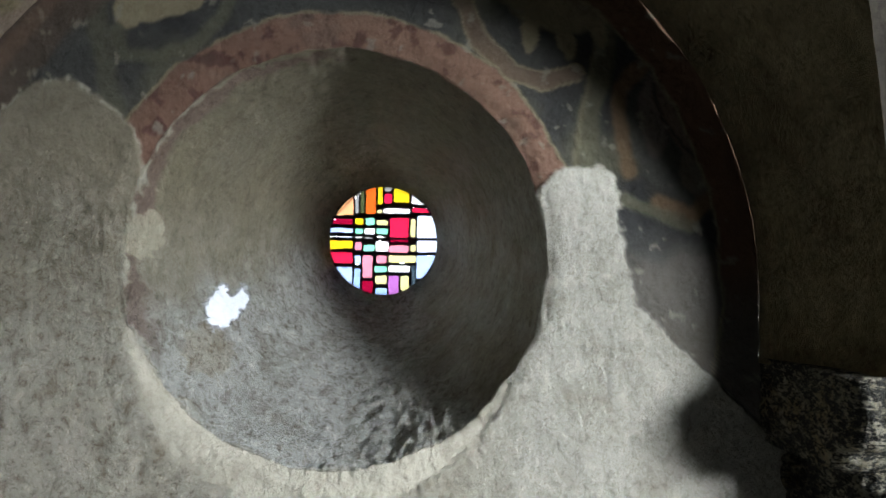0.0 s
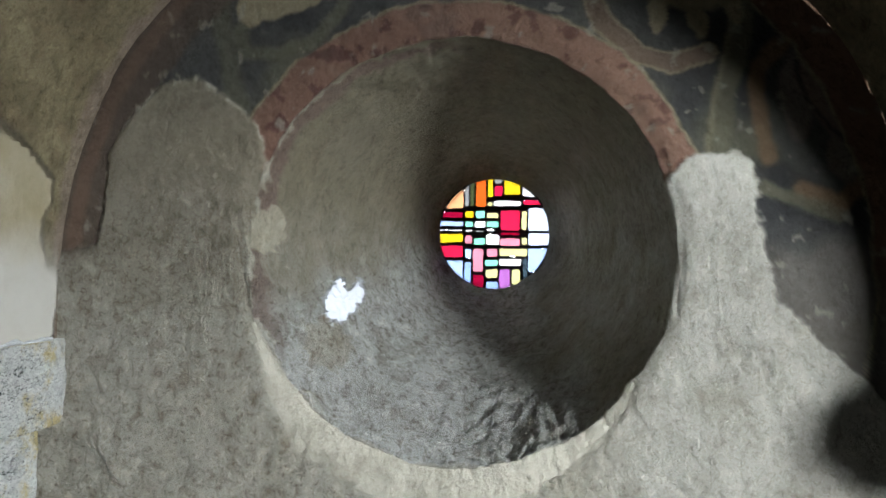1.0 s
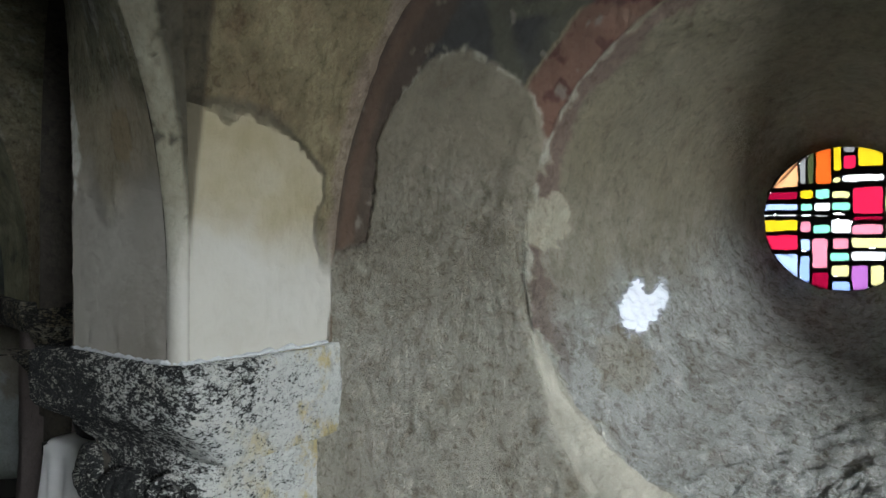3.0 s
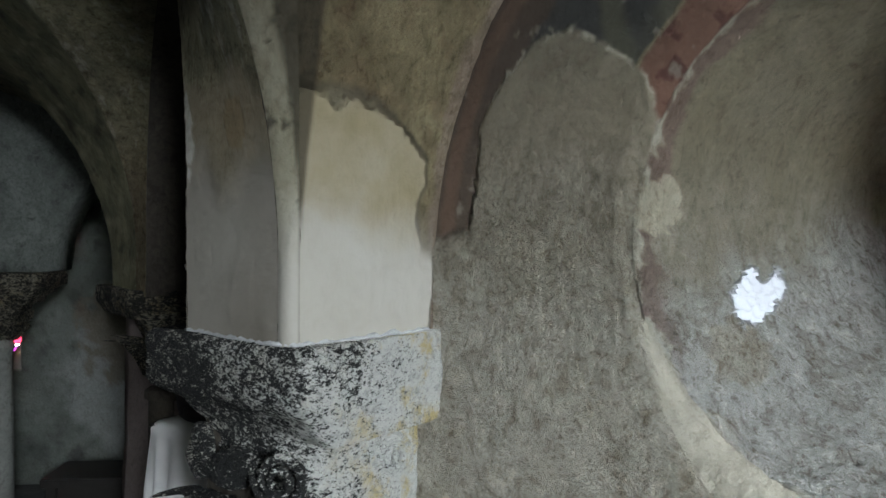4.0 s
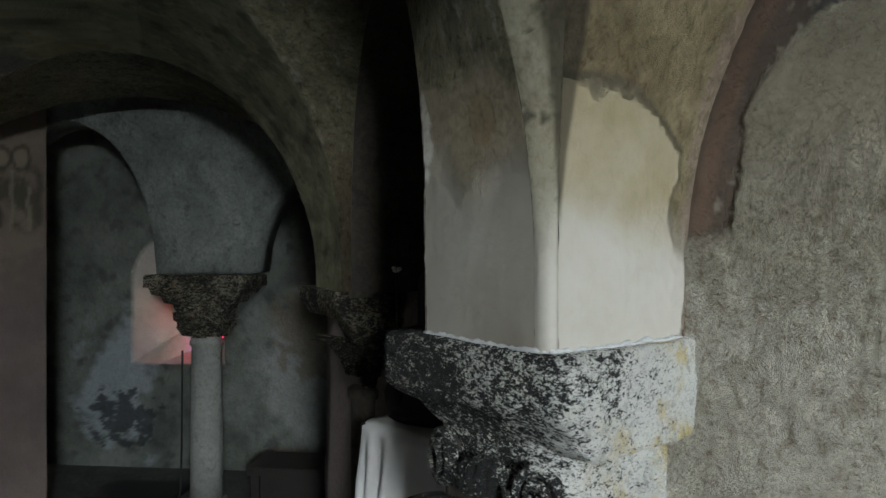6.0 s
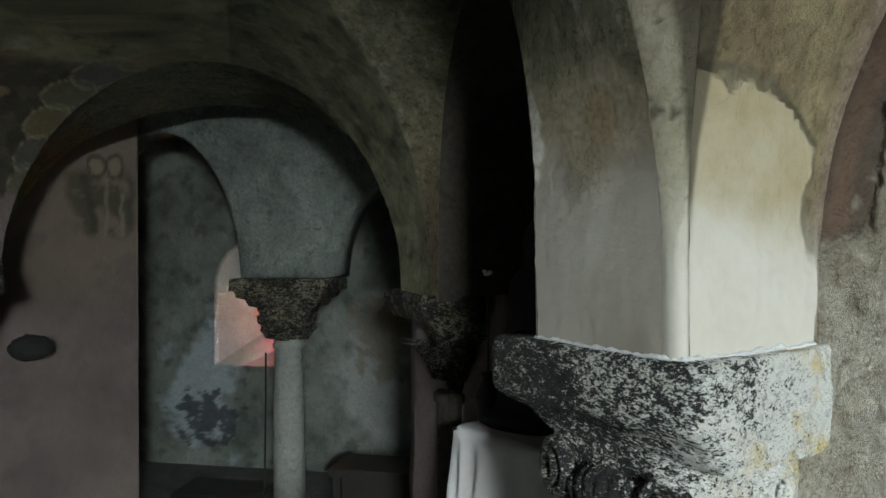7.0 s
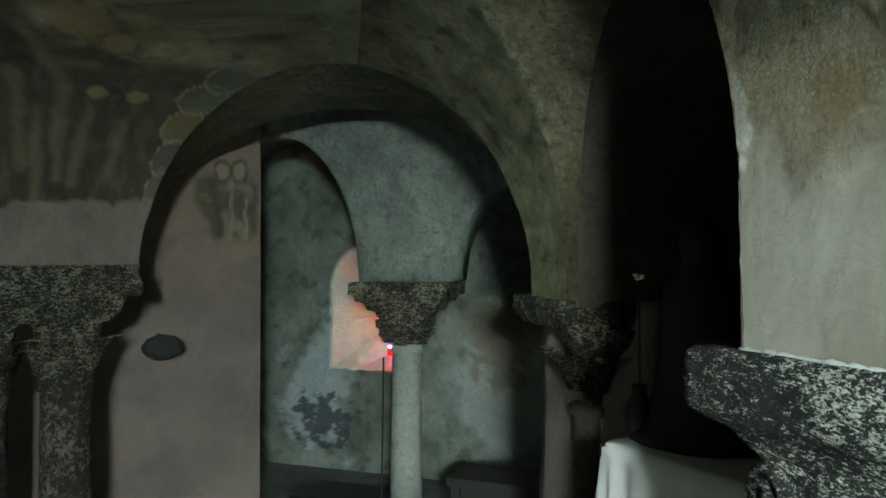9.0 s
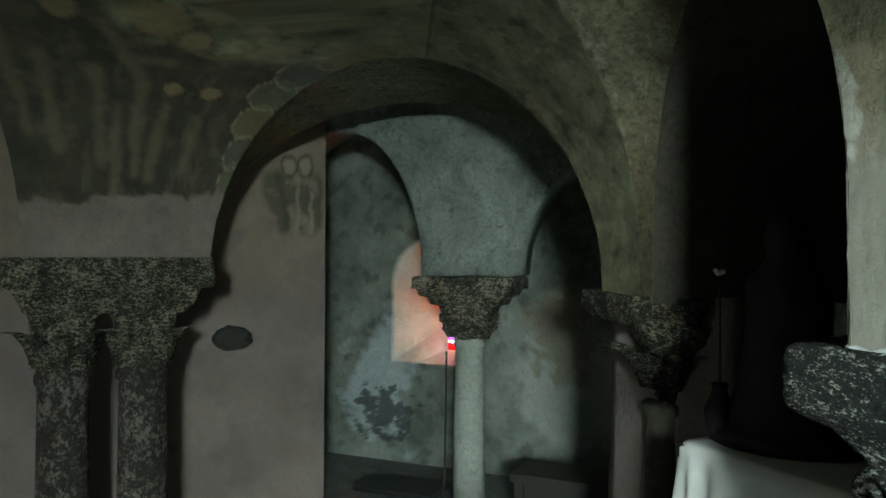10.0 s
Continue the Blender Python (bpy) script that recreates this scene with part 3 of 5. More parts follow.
window_1 = structure(new("window_1"), "round stained glass window of coloured rectangles in black leads")
bm = bmesh.new()
ring = []
for i in range(64):
    a = 2 * math.pi * i / 64
    ring.append([bm.verts.new((EYE_C[0] + r * math.cos(a), y, EYE_C[1] + r * math.sin(a))) for r, y in
                 ((EYE_R - 0.004, Y_GLASS - 0.008), (EYE_R + 0.03, Y_GLASS - 0.008), (EYE_R + 0.03, Y_GLASS + 0.012), (EYE_R - 0.004, Y_GLASS + 0.012))])
for i in range(64):
    p, q = ring[i], ring[(i + 1) % 64]
    for k in range(4):
        bm.faces.new((p[k], p[(k + 1) % 4], q[(k + 1) % 4], q[k]))
part("window_frame", bm, M_LEAD, window_1, "thin black metal ring")
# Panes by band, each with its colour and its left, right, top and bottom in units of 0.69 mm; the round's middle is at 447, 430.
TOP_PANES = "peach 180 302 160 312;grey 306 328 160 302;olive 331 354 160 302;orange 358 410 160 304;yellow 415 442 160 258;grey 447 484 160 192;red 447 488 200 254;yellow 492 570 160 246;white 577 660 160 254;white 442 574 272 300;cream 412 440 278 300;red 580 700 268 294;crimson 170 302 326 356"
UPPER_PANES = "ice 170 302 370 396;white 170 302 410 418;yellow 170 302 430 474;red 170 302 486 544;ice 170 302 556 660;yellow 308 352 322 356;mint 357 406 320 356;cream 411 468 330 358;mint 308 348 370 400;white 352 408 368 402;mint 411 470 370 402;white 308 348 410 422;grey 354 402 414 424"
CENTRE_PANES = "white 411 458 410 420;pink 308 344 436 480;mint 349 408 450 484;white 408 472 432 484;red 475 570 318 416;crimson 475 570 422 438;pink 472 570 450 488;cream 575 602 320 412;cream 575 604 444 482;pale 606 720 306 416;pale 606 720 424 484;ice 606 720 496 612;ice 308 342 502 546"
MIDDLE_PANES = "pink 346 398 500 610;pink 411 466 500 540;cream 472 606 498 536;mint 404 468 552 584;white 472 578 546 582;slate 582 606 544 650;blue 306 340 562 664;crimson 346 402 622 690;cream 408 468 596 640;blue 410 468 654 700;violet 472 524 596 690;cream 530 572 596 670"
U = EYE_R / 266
CELLS = []
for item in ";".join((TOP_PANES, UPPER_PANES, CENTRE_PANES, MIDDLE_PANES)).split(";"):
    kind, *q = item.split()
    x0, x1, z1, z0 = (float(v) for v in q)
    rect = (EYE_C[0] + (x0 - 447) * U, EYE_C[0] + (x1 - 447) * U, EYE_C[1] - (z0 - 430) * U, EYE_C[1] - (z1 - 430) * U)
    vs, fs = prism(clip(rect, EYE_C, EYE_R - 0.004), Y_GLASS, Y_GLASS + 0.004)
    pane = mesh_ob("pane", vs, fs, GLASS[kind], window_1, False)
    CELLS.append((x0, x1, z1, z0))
# The lead between the panes, swelling at every corner.
step = 2.4
vs, fs, index = [], [], {}
size = int(540 / step)


def lead_at(x, z):
    x += noise.noise(Vector((x, z, 3)) * 0.02) * 3
    z += noise.noise(Vector((x, z, 8)) * 0.02) * 3
    for a, b, c, d in CELLS:
        if a < x < b and c < z < d:
            hx, hz = (b - a) / 2, (d - c) / 2
            k = max(0, abs(x - (a + b) / 2) - hx + 11) ** 2 + max(0, abs(z - (c + d) / 2) - hz + 11) ** 2
            return k > 81
    return True


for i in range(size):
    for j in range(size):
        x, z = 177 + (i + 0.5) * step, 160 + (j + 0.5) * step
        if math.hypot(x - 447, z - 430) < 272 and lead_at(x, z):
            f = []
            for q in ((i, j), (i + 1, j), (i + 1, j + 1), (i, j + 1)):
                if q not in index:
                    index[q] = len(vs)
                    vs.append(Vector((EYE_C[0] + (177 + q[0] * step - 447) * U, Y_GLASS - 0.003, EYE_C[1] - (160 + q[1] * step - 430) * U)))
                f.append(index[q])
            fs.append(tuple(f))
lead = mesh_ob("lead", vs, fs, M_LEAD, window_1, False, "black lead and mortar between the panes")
lead.modifiers.new("thickness", "SOLIDIFY").thickness = 0.005
bm = bmesh.new()
box(bm, (EYE_C[0] - 0.42, 3.3, EYE_C[1] - 0.42), (EYE_C[0] + 0.42, 3.32, EYE_C[1] + 0.42))
structure(part("backdrop", bm, M_SKY), "bright overcast sky outside the window")

# ---- vault of the oculus bay ----
def web(name, a, b, k, paint, label, rough=0.004):
    """A vault web between two curves, with its own coat: paint(p, t, s) with t from a to b and s along them."""
    ob = loft(name, a, b, k, M_PAINTED, None, rough, 6)
    n = len(a)
    lay_paint(ob, lambda co, i: paint(co, (i // n) / k, (i % n) / (n - 1)))
    return structure(ob, label)


OCHRE, OCHRE_DARK, PALE, YELLOWED = (0.30, 0.25, 0.145), (0.15, 0.118, 0.065), (0.315, 0.293, 0.255), (0.225, 0.185, 0.108)


def coat_oculus(p, t, s):
    """Bare ochre vault above, a yellowed mend below it and smooth pale plaster at the foot."""
    z = p.z
    q = z + 0.035 * cloud(p, 7, 2) + 0.004 * noise.noise(p * 60)
    side = t + 0.05 * cloud(p, 11, 5)
    col = mixc(OCHRE, OCHRE_DARK, 0.35 + 0.7 * cloud(p, 7, 1))
    col = mixc(col, (0.20, 0.14, 0.08), 0.4 * soft(cloud(p, 15, 8), -0.35, 0.3))
    coarse = 0.75
    if p.x < -0.6:
        col = mixc(col, (0.29, 0.22, 0.18), 0.6 * soft(side, 0.08, 0.05))
        mend = soft(q, 1.90 - 0.10 * soft(side, 0.3, 0.3), 0.022) * soft(-side, -0.16, 0.04)
        yellow = mixc(YELLOWED, (0.275, 0.238, 0.165), 0.5 + 0.7 * cloud(p, 12, 3))
        col, coarse = mixc(col, yellow, mend), coarse + (0.10 - coarse) * mend
        rim = 4 * mend * (1 - mend)
        col = mixc(col, (0.10, 0.085, 0.06), 0.6 * rim)
        foot = soft(q, 1.675 + 0.07 * (t - 0.4), 0.11) * soft(-side, -0.045, 0.03)
        col, coarse = mixc(col, mixc(PALE, (0.305, 0.28, 0.235), 0.5 + 0.6 * cloud(p, 4, 6)), foot), coarse + (0.03 - coarse) * foot
        # Shade of the hollow beside the rib, painted as a dark strip.
        crease_shade = soft(-t, -(0.985 - max(0.0, z - 1.70) * 0.35), 0.03) * soft(-z, -1.68, 0.1)
        col = mixc(col, (0.06, 0.05, 0.032), 0.9 * crease_shade)
    return (*col, coarse)


N1 = arch_curve((LX - LR, YW), (LX + LR, YW), 1.45, LZ, LR, 400, 24)
G1 = groin_curve((-1.594, 1.868), (-0.655, 0.9), (-0.655, 0.9), (0.335, 1.91), 1.45, LZ, LR + 0.06, 400, 24)
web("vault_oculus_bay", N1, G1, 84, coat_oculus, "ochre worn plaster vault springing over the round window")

# ---- pier between the bays, and the vault over the dark recess ----
P_C, P_L = (-1.628, 1.849), (-1.95, 1.893)
R_L, R_C = (-3.10, 2.53), (-3.18, 2.54)
SHADED_GREY_FOOT, WEB_LIGHT, WEB_DARK = (0.235, 0.215, 0.18), (0.33, 0.30, 0.19), (0.13, 0.118, 0.075)


def coat_recess(p, t, s):
    """Brown flaking vault coat that ends over smooth grey plaster on the pier, darkened for its shaded face."""
    z = p.z
    q = z + 0.045 * cloud(p, 7, 3) + 0.005 * noise.noise(p * 60)
    col = mixc(WEB_LIGHT, WEB_DARK, 0.45 + 0.75 * cloud(p, 6, 2))
    streak = cloud(Vector((p.x * 3, p.y * 3, p.z * 0.6)), 9, 4)
    col = mixc(col, (0.42, 0.40, 0.33), 0.5 * soft(-streak, -0.45, 0.3))
    coarse = 1.0
    if p.x > -2.6:
        brown = soft(q, 1.98 - 0.06 * t, 0.05)
        col, coarse = mixc(col, (0.27, 0.225, 0.15), 0.8 * brown), coarse - 0.55 * brown
        foot = soft(q, 1.79 + 0.03 * math.sin(t * 9), 0.15)
        # This face turns from the light; its shade is in the colour.
        col = mixc(col, mixc(SHADED_GREY_FOOT, (0.175, 0.155, 0.125), 0.35 * soft(abs(t - 0.78), 0.12, 0.2) + 0.35 + 0.7 * cloud(p, 4, 8)), foot)
        coarse += (0.04 - coarse) * foot
        heart = math.hypot((t - 0.66) / 0.11, (z - 1.86) / 0.045) + 0.35 * cloud(p, 16, 1)
        chip = soft(heart, 1.0, 0.12)
        col = mixc(col, (0.25, 0.19, 0.105), 0.8 * chip)
        col = mixc(col, (0.11, 0.085, 0.055), 2.6 * chip * (1 - chip))
        lime = math.hypot((t - 0.05) / 0.06, (z - 1.87) / 0.09) + 0.5 * cloud(p, 30, 6)
        col = mixc(col, (0.50, 0.48, 0.42), 0.7 * soft(lime, 0.9, 0.3))
    else:
        col = mixc(col, (0.16, 0.115, 0.07), 0.6 * soft(z, 2.0, 0.4))
    return (*col, coarse)


A2 = arch_curve(R_L, P_L, 1.45, 1.70, 0.70, 300, 24)
G2 = groin_curve(R_C, (-2.75, 1.35), (-1.75, 1.1), P_C, 1.45, 1.6, 1.0, 300, 24)
web("vault_recess", A2, G2, 64, coat_recess, "dark plaster vault web over the altar recess")
# transverse band on the pier: a round corner at its foot that opens into a flat rib
n = len(G1)
right = [G1[i] for i in range(n // 2)]
m2 = [G2[len(G2) - 1 - int(i * (len(G2) // 2) / (n // 2))] for i in range(n // 2)]
corner = Vector((-1.5968, 1.8448, 0))
rows = []
for i in range(9):
    k = i / 8
    row = []
    for a, b in zip(right, m2):
        mid = (a + b) / 2
        bend = (corner + Vector((0, 0, mid.z)) - mid) * soft(mid.z, 1.68, 0.2) + mid
        c = a * (1 - k) ** 2 + bend * 2 * k * (1 - k) + b * k * k
        row.append(c + (Vector((-0.5, 0.8, 0)) * 0.003 if i in (0, 8) else Vector()))
    rows.append(row)
band = sheet("transverse_band", rows, M_PAINTED, None, 0.002, 8)


def coat_band(co, index):
    k = (index // len(right)) / 8
    z = co.z + 0.03 * cloud(co, 9, 2)
    foot = soft(z, 1.70, 0.22)
    col = mixc(mixc((0.40, 0.37, 0.27), (0.30, 0.265, 0.18), 0.5 + 0.6 * cloud(co, 9, 1)), (0.07, 0.06, 0.04), 0.8 * soft(cloud(co, 30, 7), -0.55, 0.2))
    # Round the corner the colour runs from lit to shaded plaster.
    col = mixc(col, mixc(PALE, SHADED_GREY_FOOT, k), foot)
    # The same hollow's shade, carried in colour onto the rib's edge.
    groove_shade = soft(k, 0.42 * max(0.0, min(1.0, (co.z - 1.68) / 0.3)), 0.16)
    return (*mixc(col, (0.06, 0.05, 0.032), 0.85 * groove_shade), 0.45 - 0.42 * foot)


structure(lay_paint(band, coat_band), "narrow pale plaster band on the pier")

# recess behind the arch
A2B = [p + Vector((0.35, 0.95, 0)) for p in A2]
structure(loft("vault_recess_inner", A2, A2B, 12, M_DARK, None, 0.01, 5), "barrel vault of the altar recess, plaster darkened for its shade")
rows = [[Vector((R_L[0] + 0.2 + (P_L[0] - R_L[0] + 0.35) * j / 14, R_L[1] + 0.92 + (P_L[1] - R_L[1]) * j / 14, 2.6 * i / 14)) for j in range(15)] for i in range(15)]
structure(sheet("wall_recess", rows, M_DARK, None, 0.012, 5), "plaster back wall of the altar recess, darkened for its shade")

# ---- west arch, its vault web and the inner vault ----
T_R, K_L = (-5.1, 1.3), (-3.55, 2.66)
A1 = arch_curve(T_R, K_L, 1.45, 1.5, 1.05, 220, 20)
G3 = groin_curve((-4.95, 0.45), (-3.6, 0.15), (-2.75, 1.35), R_C, 1.45, 1.6, 1.0, 220, 20)
CLOUDS = [(0.21, 0.01, 0.03, 0.05), (0.255, 0.03, 0.028, 0.06), (0.305, 0.055, 0.03, 0.07), (0.355, 0.07, 0.03, 0.08), (0.41, 0.06, 0.04, 0.075), (0.475, 0.035, 0.05, 0.05)]
FOLDS = [[(0.405, 0.65), (0.36, 0.56), (0.33, 0.5), (0.28, 0.5), (0.205, 0.47)], [(0.36, 0.56), (0.37, 0.45)], [(0.30, 0.40), (0.2, 0.40)], [(0.335, 0.66), (0.21, 0.62)], [(0.29, 0.575), (0.17, 0.56)], [(0.34, 0.82), (0.22, 0.80)], [(0.29, 0.27), (0.22, 0.25)], [(0.37, 0.92), (0.24, 0.9)]]
BLOTS = [(0.415, 0.41, 0.016, 0.04), (0.33, 0.40, 0.010, 0.035), (0.335, 0.275, 0.010, 0.04), (0.44, 0.52, 0.03, 0.07), (0.42, 0.75, 0.02, 0.04)]


def coat_west(p, t, s):
    """Green and brown vault coat: painted clouds along the arch, worn drapery over the twin columns."""
    col = mixc((0.30, 0.285, 0.175), (0.12, 0.112, 0.07), 0.45 + 0.7 * cloud(p, 5, 2))
    streak = cloud(Vector((p.x, p.y, p.z * 2.2)), 8, 5)
    col = mixc(col, (0.40, 0.375, 0.25), 0.45 * soft(-streak, -0.4, 0.4))
    col = mixc(col, (0.05, 0.047, 0.035), 0.6 * soft(streak, -0.45, 0.4))
    coarse = 0.6
    if s < 0.56:
        z = p.z + 0.05 * cloud(p, 8, 1)
        u, v = s + 0.004 * cloud(p, 8, 3), t + 0.012 * cloud(p, 6, 6)
        ground = soft(s, 0.43 + 0.05 * cloud(p, 4, 4), 0.08)
        col = mixc(col, mixc((0.055, 0.045, 0.033), (0.026, 0.022, 0.018), 0.5 + 0.7 * cloud(p, 6, 8)), 0.92 * ground)
        tall = cloud(Vector((p.x * 2, p.y * 2.2, p.z * 0.35)), 7, 2)
        col = mixc(col, (0.15, 0.125, 0.09), 0.3 * ground * soft(-tall, -0.25, 0.4))
        dab = min([line_d(u * 3.5, v * 1.1, [(a * 3.5, b * 1.1) for a, b in q]) for q in FOLDS])
        col = mixc(col, (0.20, 0.16, 0.105), 0.42 * soft(dab, 0.024 + 0.012 * cloud(p, 5, 3), 0.045))
        spot = min(math.hypot((u - a) / c, (v - b) / d) for a, b, c, d in BLOTS)
        col = mixc(col, (0.27, 0.20, 0.11), 0.7 * soft(spot, 1.0, 0.35))
        col = mixc(col, (0.20, 0.15, 0.08), 0.6 * soft(abs(math.hypot((u - 0.425) / 0.034, (v - 0.37) / 0.12) - 0.9), 0.1, 0.15))
        for k, (a, b, c, d) in enumerate(CLOUDS):
            e = math.hypot((s - a) / c, (t - b) / d) + 0.06 * cloud(p, 20, 3)
            tint = ((0.20, 0.16, 0.085), (0.135, 0.135, 0.09), (0.11, 0.105, 0.09))[(k + 1) % 3]
            col = mixc(col, tint, 0.6 * soft(e, 1.0, 0.12))
            col = mixc(col, (0.33, 0.285, 0.185), 0.5 * soft(abs(e - 0.97), 0.05, 0.09))
        bare = soft(z, 1.93 - 0.08 * t, 0.02) * soft(s, 0.3, 0.02)
        col = mixc(col, mixc((0.20, 0.158, 0.14), (0.14, 0.115, 0.10), 0.5 + 0.6 * cloud(p, 5, 9)), bare)
        coarse = 0.25
    return (*col, coarse)


web("vault_west", A1, G3, 84, coat_west, "dark green plaster vault web with worn frescoes")
A1B = arch_curve((-5.64, 1.33), (-4.27, 3.48), 1.45, 1.5, 1.0, 220, 20)
structure(loft("vault_west_inner", A1, A1B, 16, M_VAULT, None, 0.012, 5), "worn green and grey barrel vault behind the arch")

# wall with two arches behind it
B0, BD, BN = Vector((-5.83, 2.14, 0)), Vector((0.754, 0.657, 0)), Vector((-0.657, 0.754, 0))


def b_bottom(s):
    if s <= 0.72:
        q = (s - 0.1) / 0.62
        return 1.5 + 0.95 * math.sqrt(max(0, 1 - q * q))
    if s < 1.35:
        return 1.49
    q = (s - 1.85) / 0.5
    return 1.5 + 0.62 * math.sqrt(max(0, 1 - q * q))


def b_wall(off):
    out = []
    ss = [-0.5 + 0.05 * k for k in range(25)] + [0.72, 0.7201] + [0.75 + 0.05 * k for k in range(12)] + [1.35, 1.3501] + [1.37 + 0.05 * k for k in range(24)]
    for s in ss:
        z0 = b_bottom(s)
        out.append([B0 + BD * s + BN * off + Vector((0, 0, z0 + (2.9 - z0) * k / 16)) for k in range(17)])
    return out


structure(sheet("wall_arcade", b_wall(0.0), M_FARWALL, None, 0.01, 5, thick=0.28), "damp grey plaster wall carried on a column and arches")

# pinkish panel wall beside the arcade
rows = [[Vector((-5.62 - 0.02 * j / 40, -1.6 + 3.72 * j / 300, 2.75 * i / 170)) for j in range(301)] for i in range(171)]
wall_panel = sheet("wall_panel", rows, M_PAINTED, None, 0.006, 4, thick=-0.3)


def coat_panel(p, index):
    """Pinkish grey coat, damp towards the foot, with what is left of an old fresco high up."""
    col = mixc((0.165, 0.13, 0.116), (0.12, 0.095, 0.084), 0.5 + 0.7 * cloud(p, 2.4, 1))
    col = mixc(col, (0.17, 0.13, 0.086), 0.5 * soft(-(p.z + 0.15 * cloud(p, 4, 4)), -1.45, 0.5))
    col = mixc(col, (0.10, 0.083, 0.08), 0.5 * soft(cloud(p, 3.5, 7), -0.3, 0.5))
    if p.y > 1.5 and p.z > 1.6:
        y, z = p.y + 0.012 * cloud(p, 12, 2), p.z + 0.02 * cloud(p, 9, 5)
        left = 1.70 + 0.5 * max(0.0, 2.0 - z)
        field = soft(-y, -left, 0.06) * soft(y, 2.075, 0.05) * soft(-z, -1.76, 0.06) * soft(z, 2.16, 0.1)
        col = mixc(col, (0.065, 0.058, 0.038), 0.85 * field * soft(-cloud(p, 8, 3), 0.25, 0.5))
        ring = min(abs(math.hypot((y - c) / 0.05, (z - 2.2) / 0.07) - 1) for c in (1.872, 1.978))
        col = mixc(col, (0.055, 0.048, 0.036), 0.8 * soft(ring, 0.18, 0.25))
        head = min(math.hypot((y - c) / 0.038, (z - 2.19) / 0.055) for c in (1.872, 1.978))
        col = mixc(col, (0.20, 0.165, 0.115), 0.7 * soft(head, 1.0, 0.4))
        pale = min(line_d(y, z, [(1.93, 2.12), (1.93, 1.77)]), line_d(y, z, [(2.02, 2.02), (2.025, 1.77)]))
        col = mixc(col, (0.19, 0.165, 0.12), 0.7 * soft(pale, 0.011, 0.014))
        dark = min(line_d(y, z, [(1.80, 2.12), (1.84, 1.95), (1.86, 1.8)]), line_d(y, z, [(2.08, 2.1), (2.075, 1.8)]))
        col = mixc(col, (0.05, 0.044, 0.034), 0.65 * soft(dark, 0.02, 0.03))
    return (*col, 0.10)


structure(lay_paint(wall_panel, coat_panel), "pinkish grey plaster wall with a worn fresco")

# far alcove wall with the niche window
NC, NHALF, NSILL, NSPRING = (0.40, 1.2), 0.37, 0.78, 1.40


def niche_r(a, half=NHALF, sill=NSILL, spring=NSPRING, c=NC):
    """From the niche's middle to its edge: a sill, two jambs and a round head."""
    dx, dz = math.cos(a), math.sin(a)
    r = 0.0
    while True:
        r += 0.004
        x, z = dx * r, c[1] + dz * r
        if abs(x) > half or z < sill or (z > spring and math.hypot(x, z - spring) > half):
            return r


def alcove(s, off, z):
    return B0 + BD * s + BN * off + Vector((0, 0, z))


AOFF = 0.9
NN, NW, ND = 320, 80, 14
outer = [niche_r(2 * math.pi * j / NN) for j in range(NN)]
inner = [niche_r(2 * math.pi * j / NN, 0.13, 0.84, 1.22) for j in range(NN)]
rows = []
for i in range(NW):
    row = []
    for j in range(NN):
        a = 2 * math.pi * j / NN
        dx, dz = math.cos(a), math.sin(a)
        e = min([2.3 / abs(dx) if abs(dx) > 1e-6 else 99] + [(1.7 / dz) if dz > 1e-6 else (1.26 / -dz if dz < -1e-6 else 99)])
        r = e + (outer[j] - e) * (i / (NW - 1)) ** 0.8
        row.append(alcove(NC[0] + dx * r, AOFF, NC[1] + dz * r))
    rows.append(row)
for i in range(1, ND + 1):
    w = i / ND
    row = []
    for j in range(NN):
        a = 2 * math.pi * j / NN
        r = outer[j] * (1 - w) + inner[j] * w
        row.append(alcove(NC[0] + 0.07 * w + math.cos(a) * r, AOFF + 0.42 * w, NC[1] + math.sin(a) * r))
    rows.append(row)
wall_alcove = sheet("wall_alcove", rows, M_PAINTED, None, -0.010, 4, closed=True)


def coat_alcove(p, index):
    """Damp grey coat with a bluish bloom, black stains low down and a peeled brown patch; the niche is whitewashed. A
    pool of daylight by the column is painted in.
    """
    x, z = (p - B0).dot(BD), p.z
    if index >= NW * NN:
        return (*mixc((0.42, 0.40, 0.36), (0.33, 0.31, 0.27), 0.5 + 0.6 * cloud(p, 6, 1)), 0.1)
    col = mixc((0.21, 0.222, 0.195), (0.095, 0.105, 0.09), 0.5 + 0.75 * cloud(p, 3, 2))
    col = mixc(col, (0.06, 0.066, 0.056), 0.6 * soft(cloud(p, 7, 5), -0.35, 0.4))
    # Daylight pool right of the column, painted as a paler patch.
    col = mixc(col, (0.33, 0.34, 0.32), 0.7 * soft(math.hypot((x - 1.45) / 0.4, (z - 0.72) / 0.5) + 0.4 * cloud(p, 5, 3), 1.0, 0.6))
    peel = math.hypot((x - 1.42) / 0.26, (z - 1.03) / 0.34) + 0.6 * cloud(p, 8, 8)
    col = mixc(col, (0.17, 0.135, 0.095), 0.7 * soft(peel, 0.9, 0.3))
    bloom = math.hypot((x + 0.08) / 0.30, (z - 0.6) / 0.5) + 0.6 * cloud(p, 6, 4)
    col = mixc(col, (0.36, 0.40, 0.42), 0.75 * soft(bloom, 0.85, 0.6))
    stain = math.hypot((x + 0.06) / 0.26, (z - 0.38) / 0.2) + 0.9 * cloud(p, 11, 6)
    col = mixc(col, (0.035, 0.038, 0.042), 0.85 * soft(stain, 0.8, 0.3))
    return (*col, 0.35)


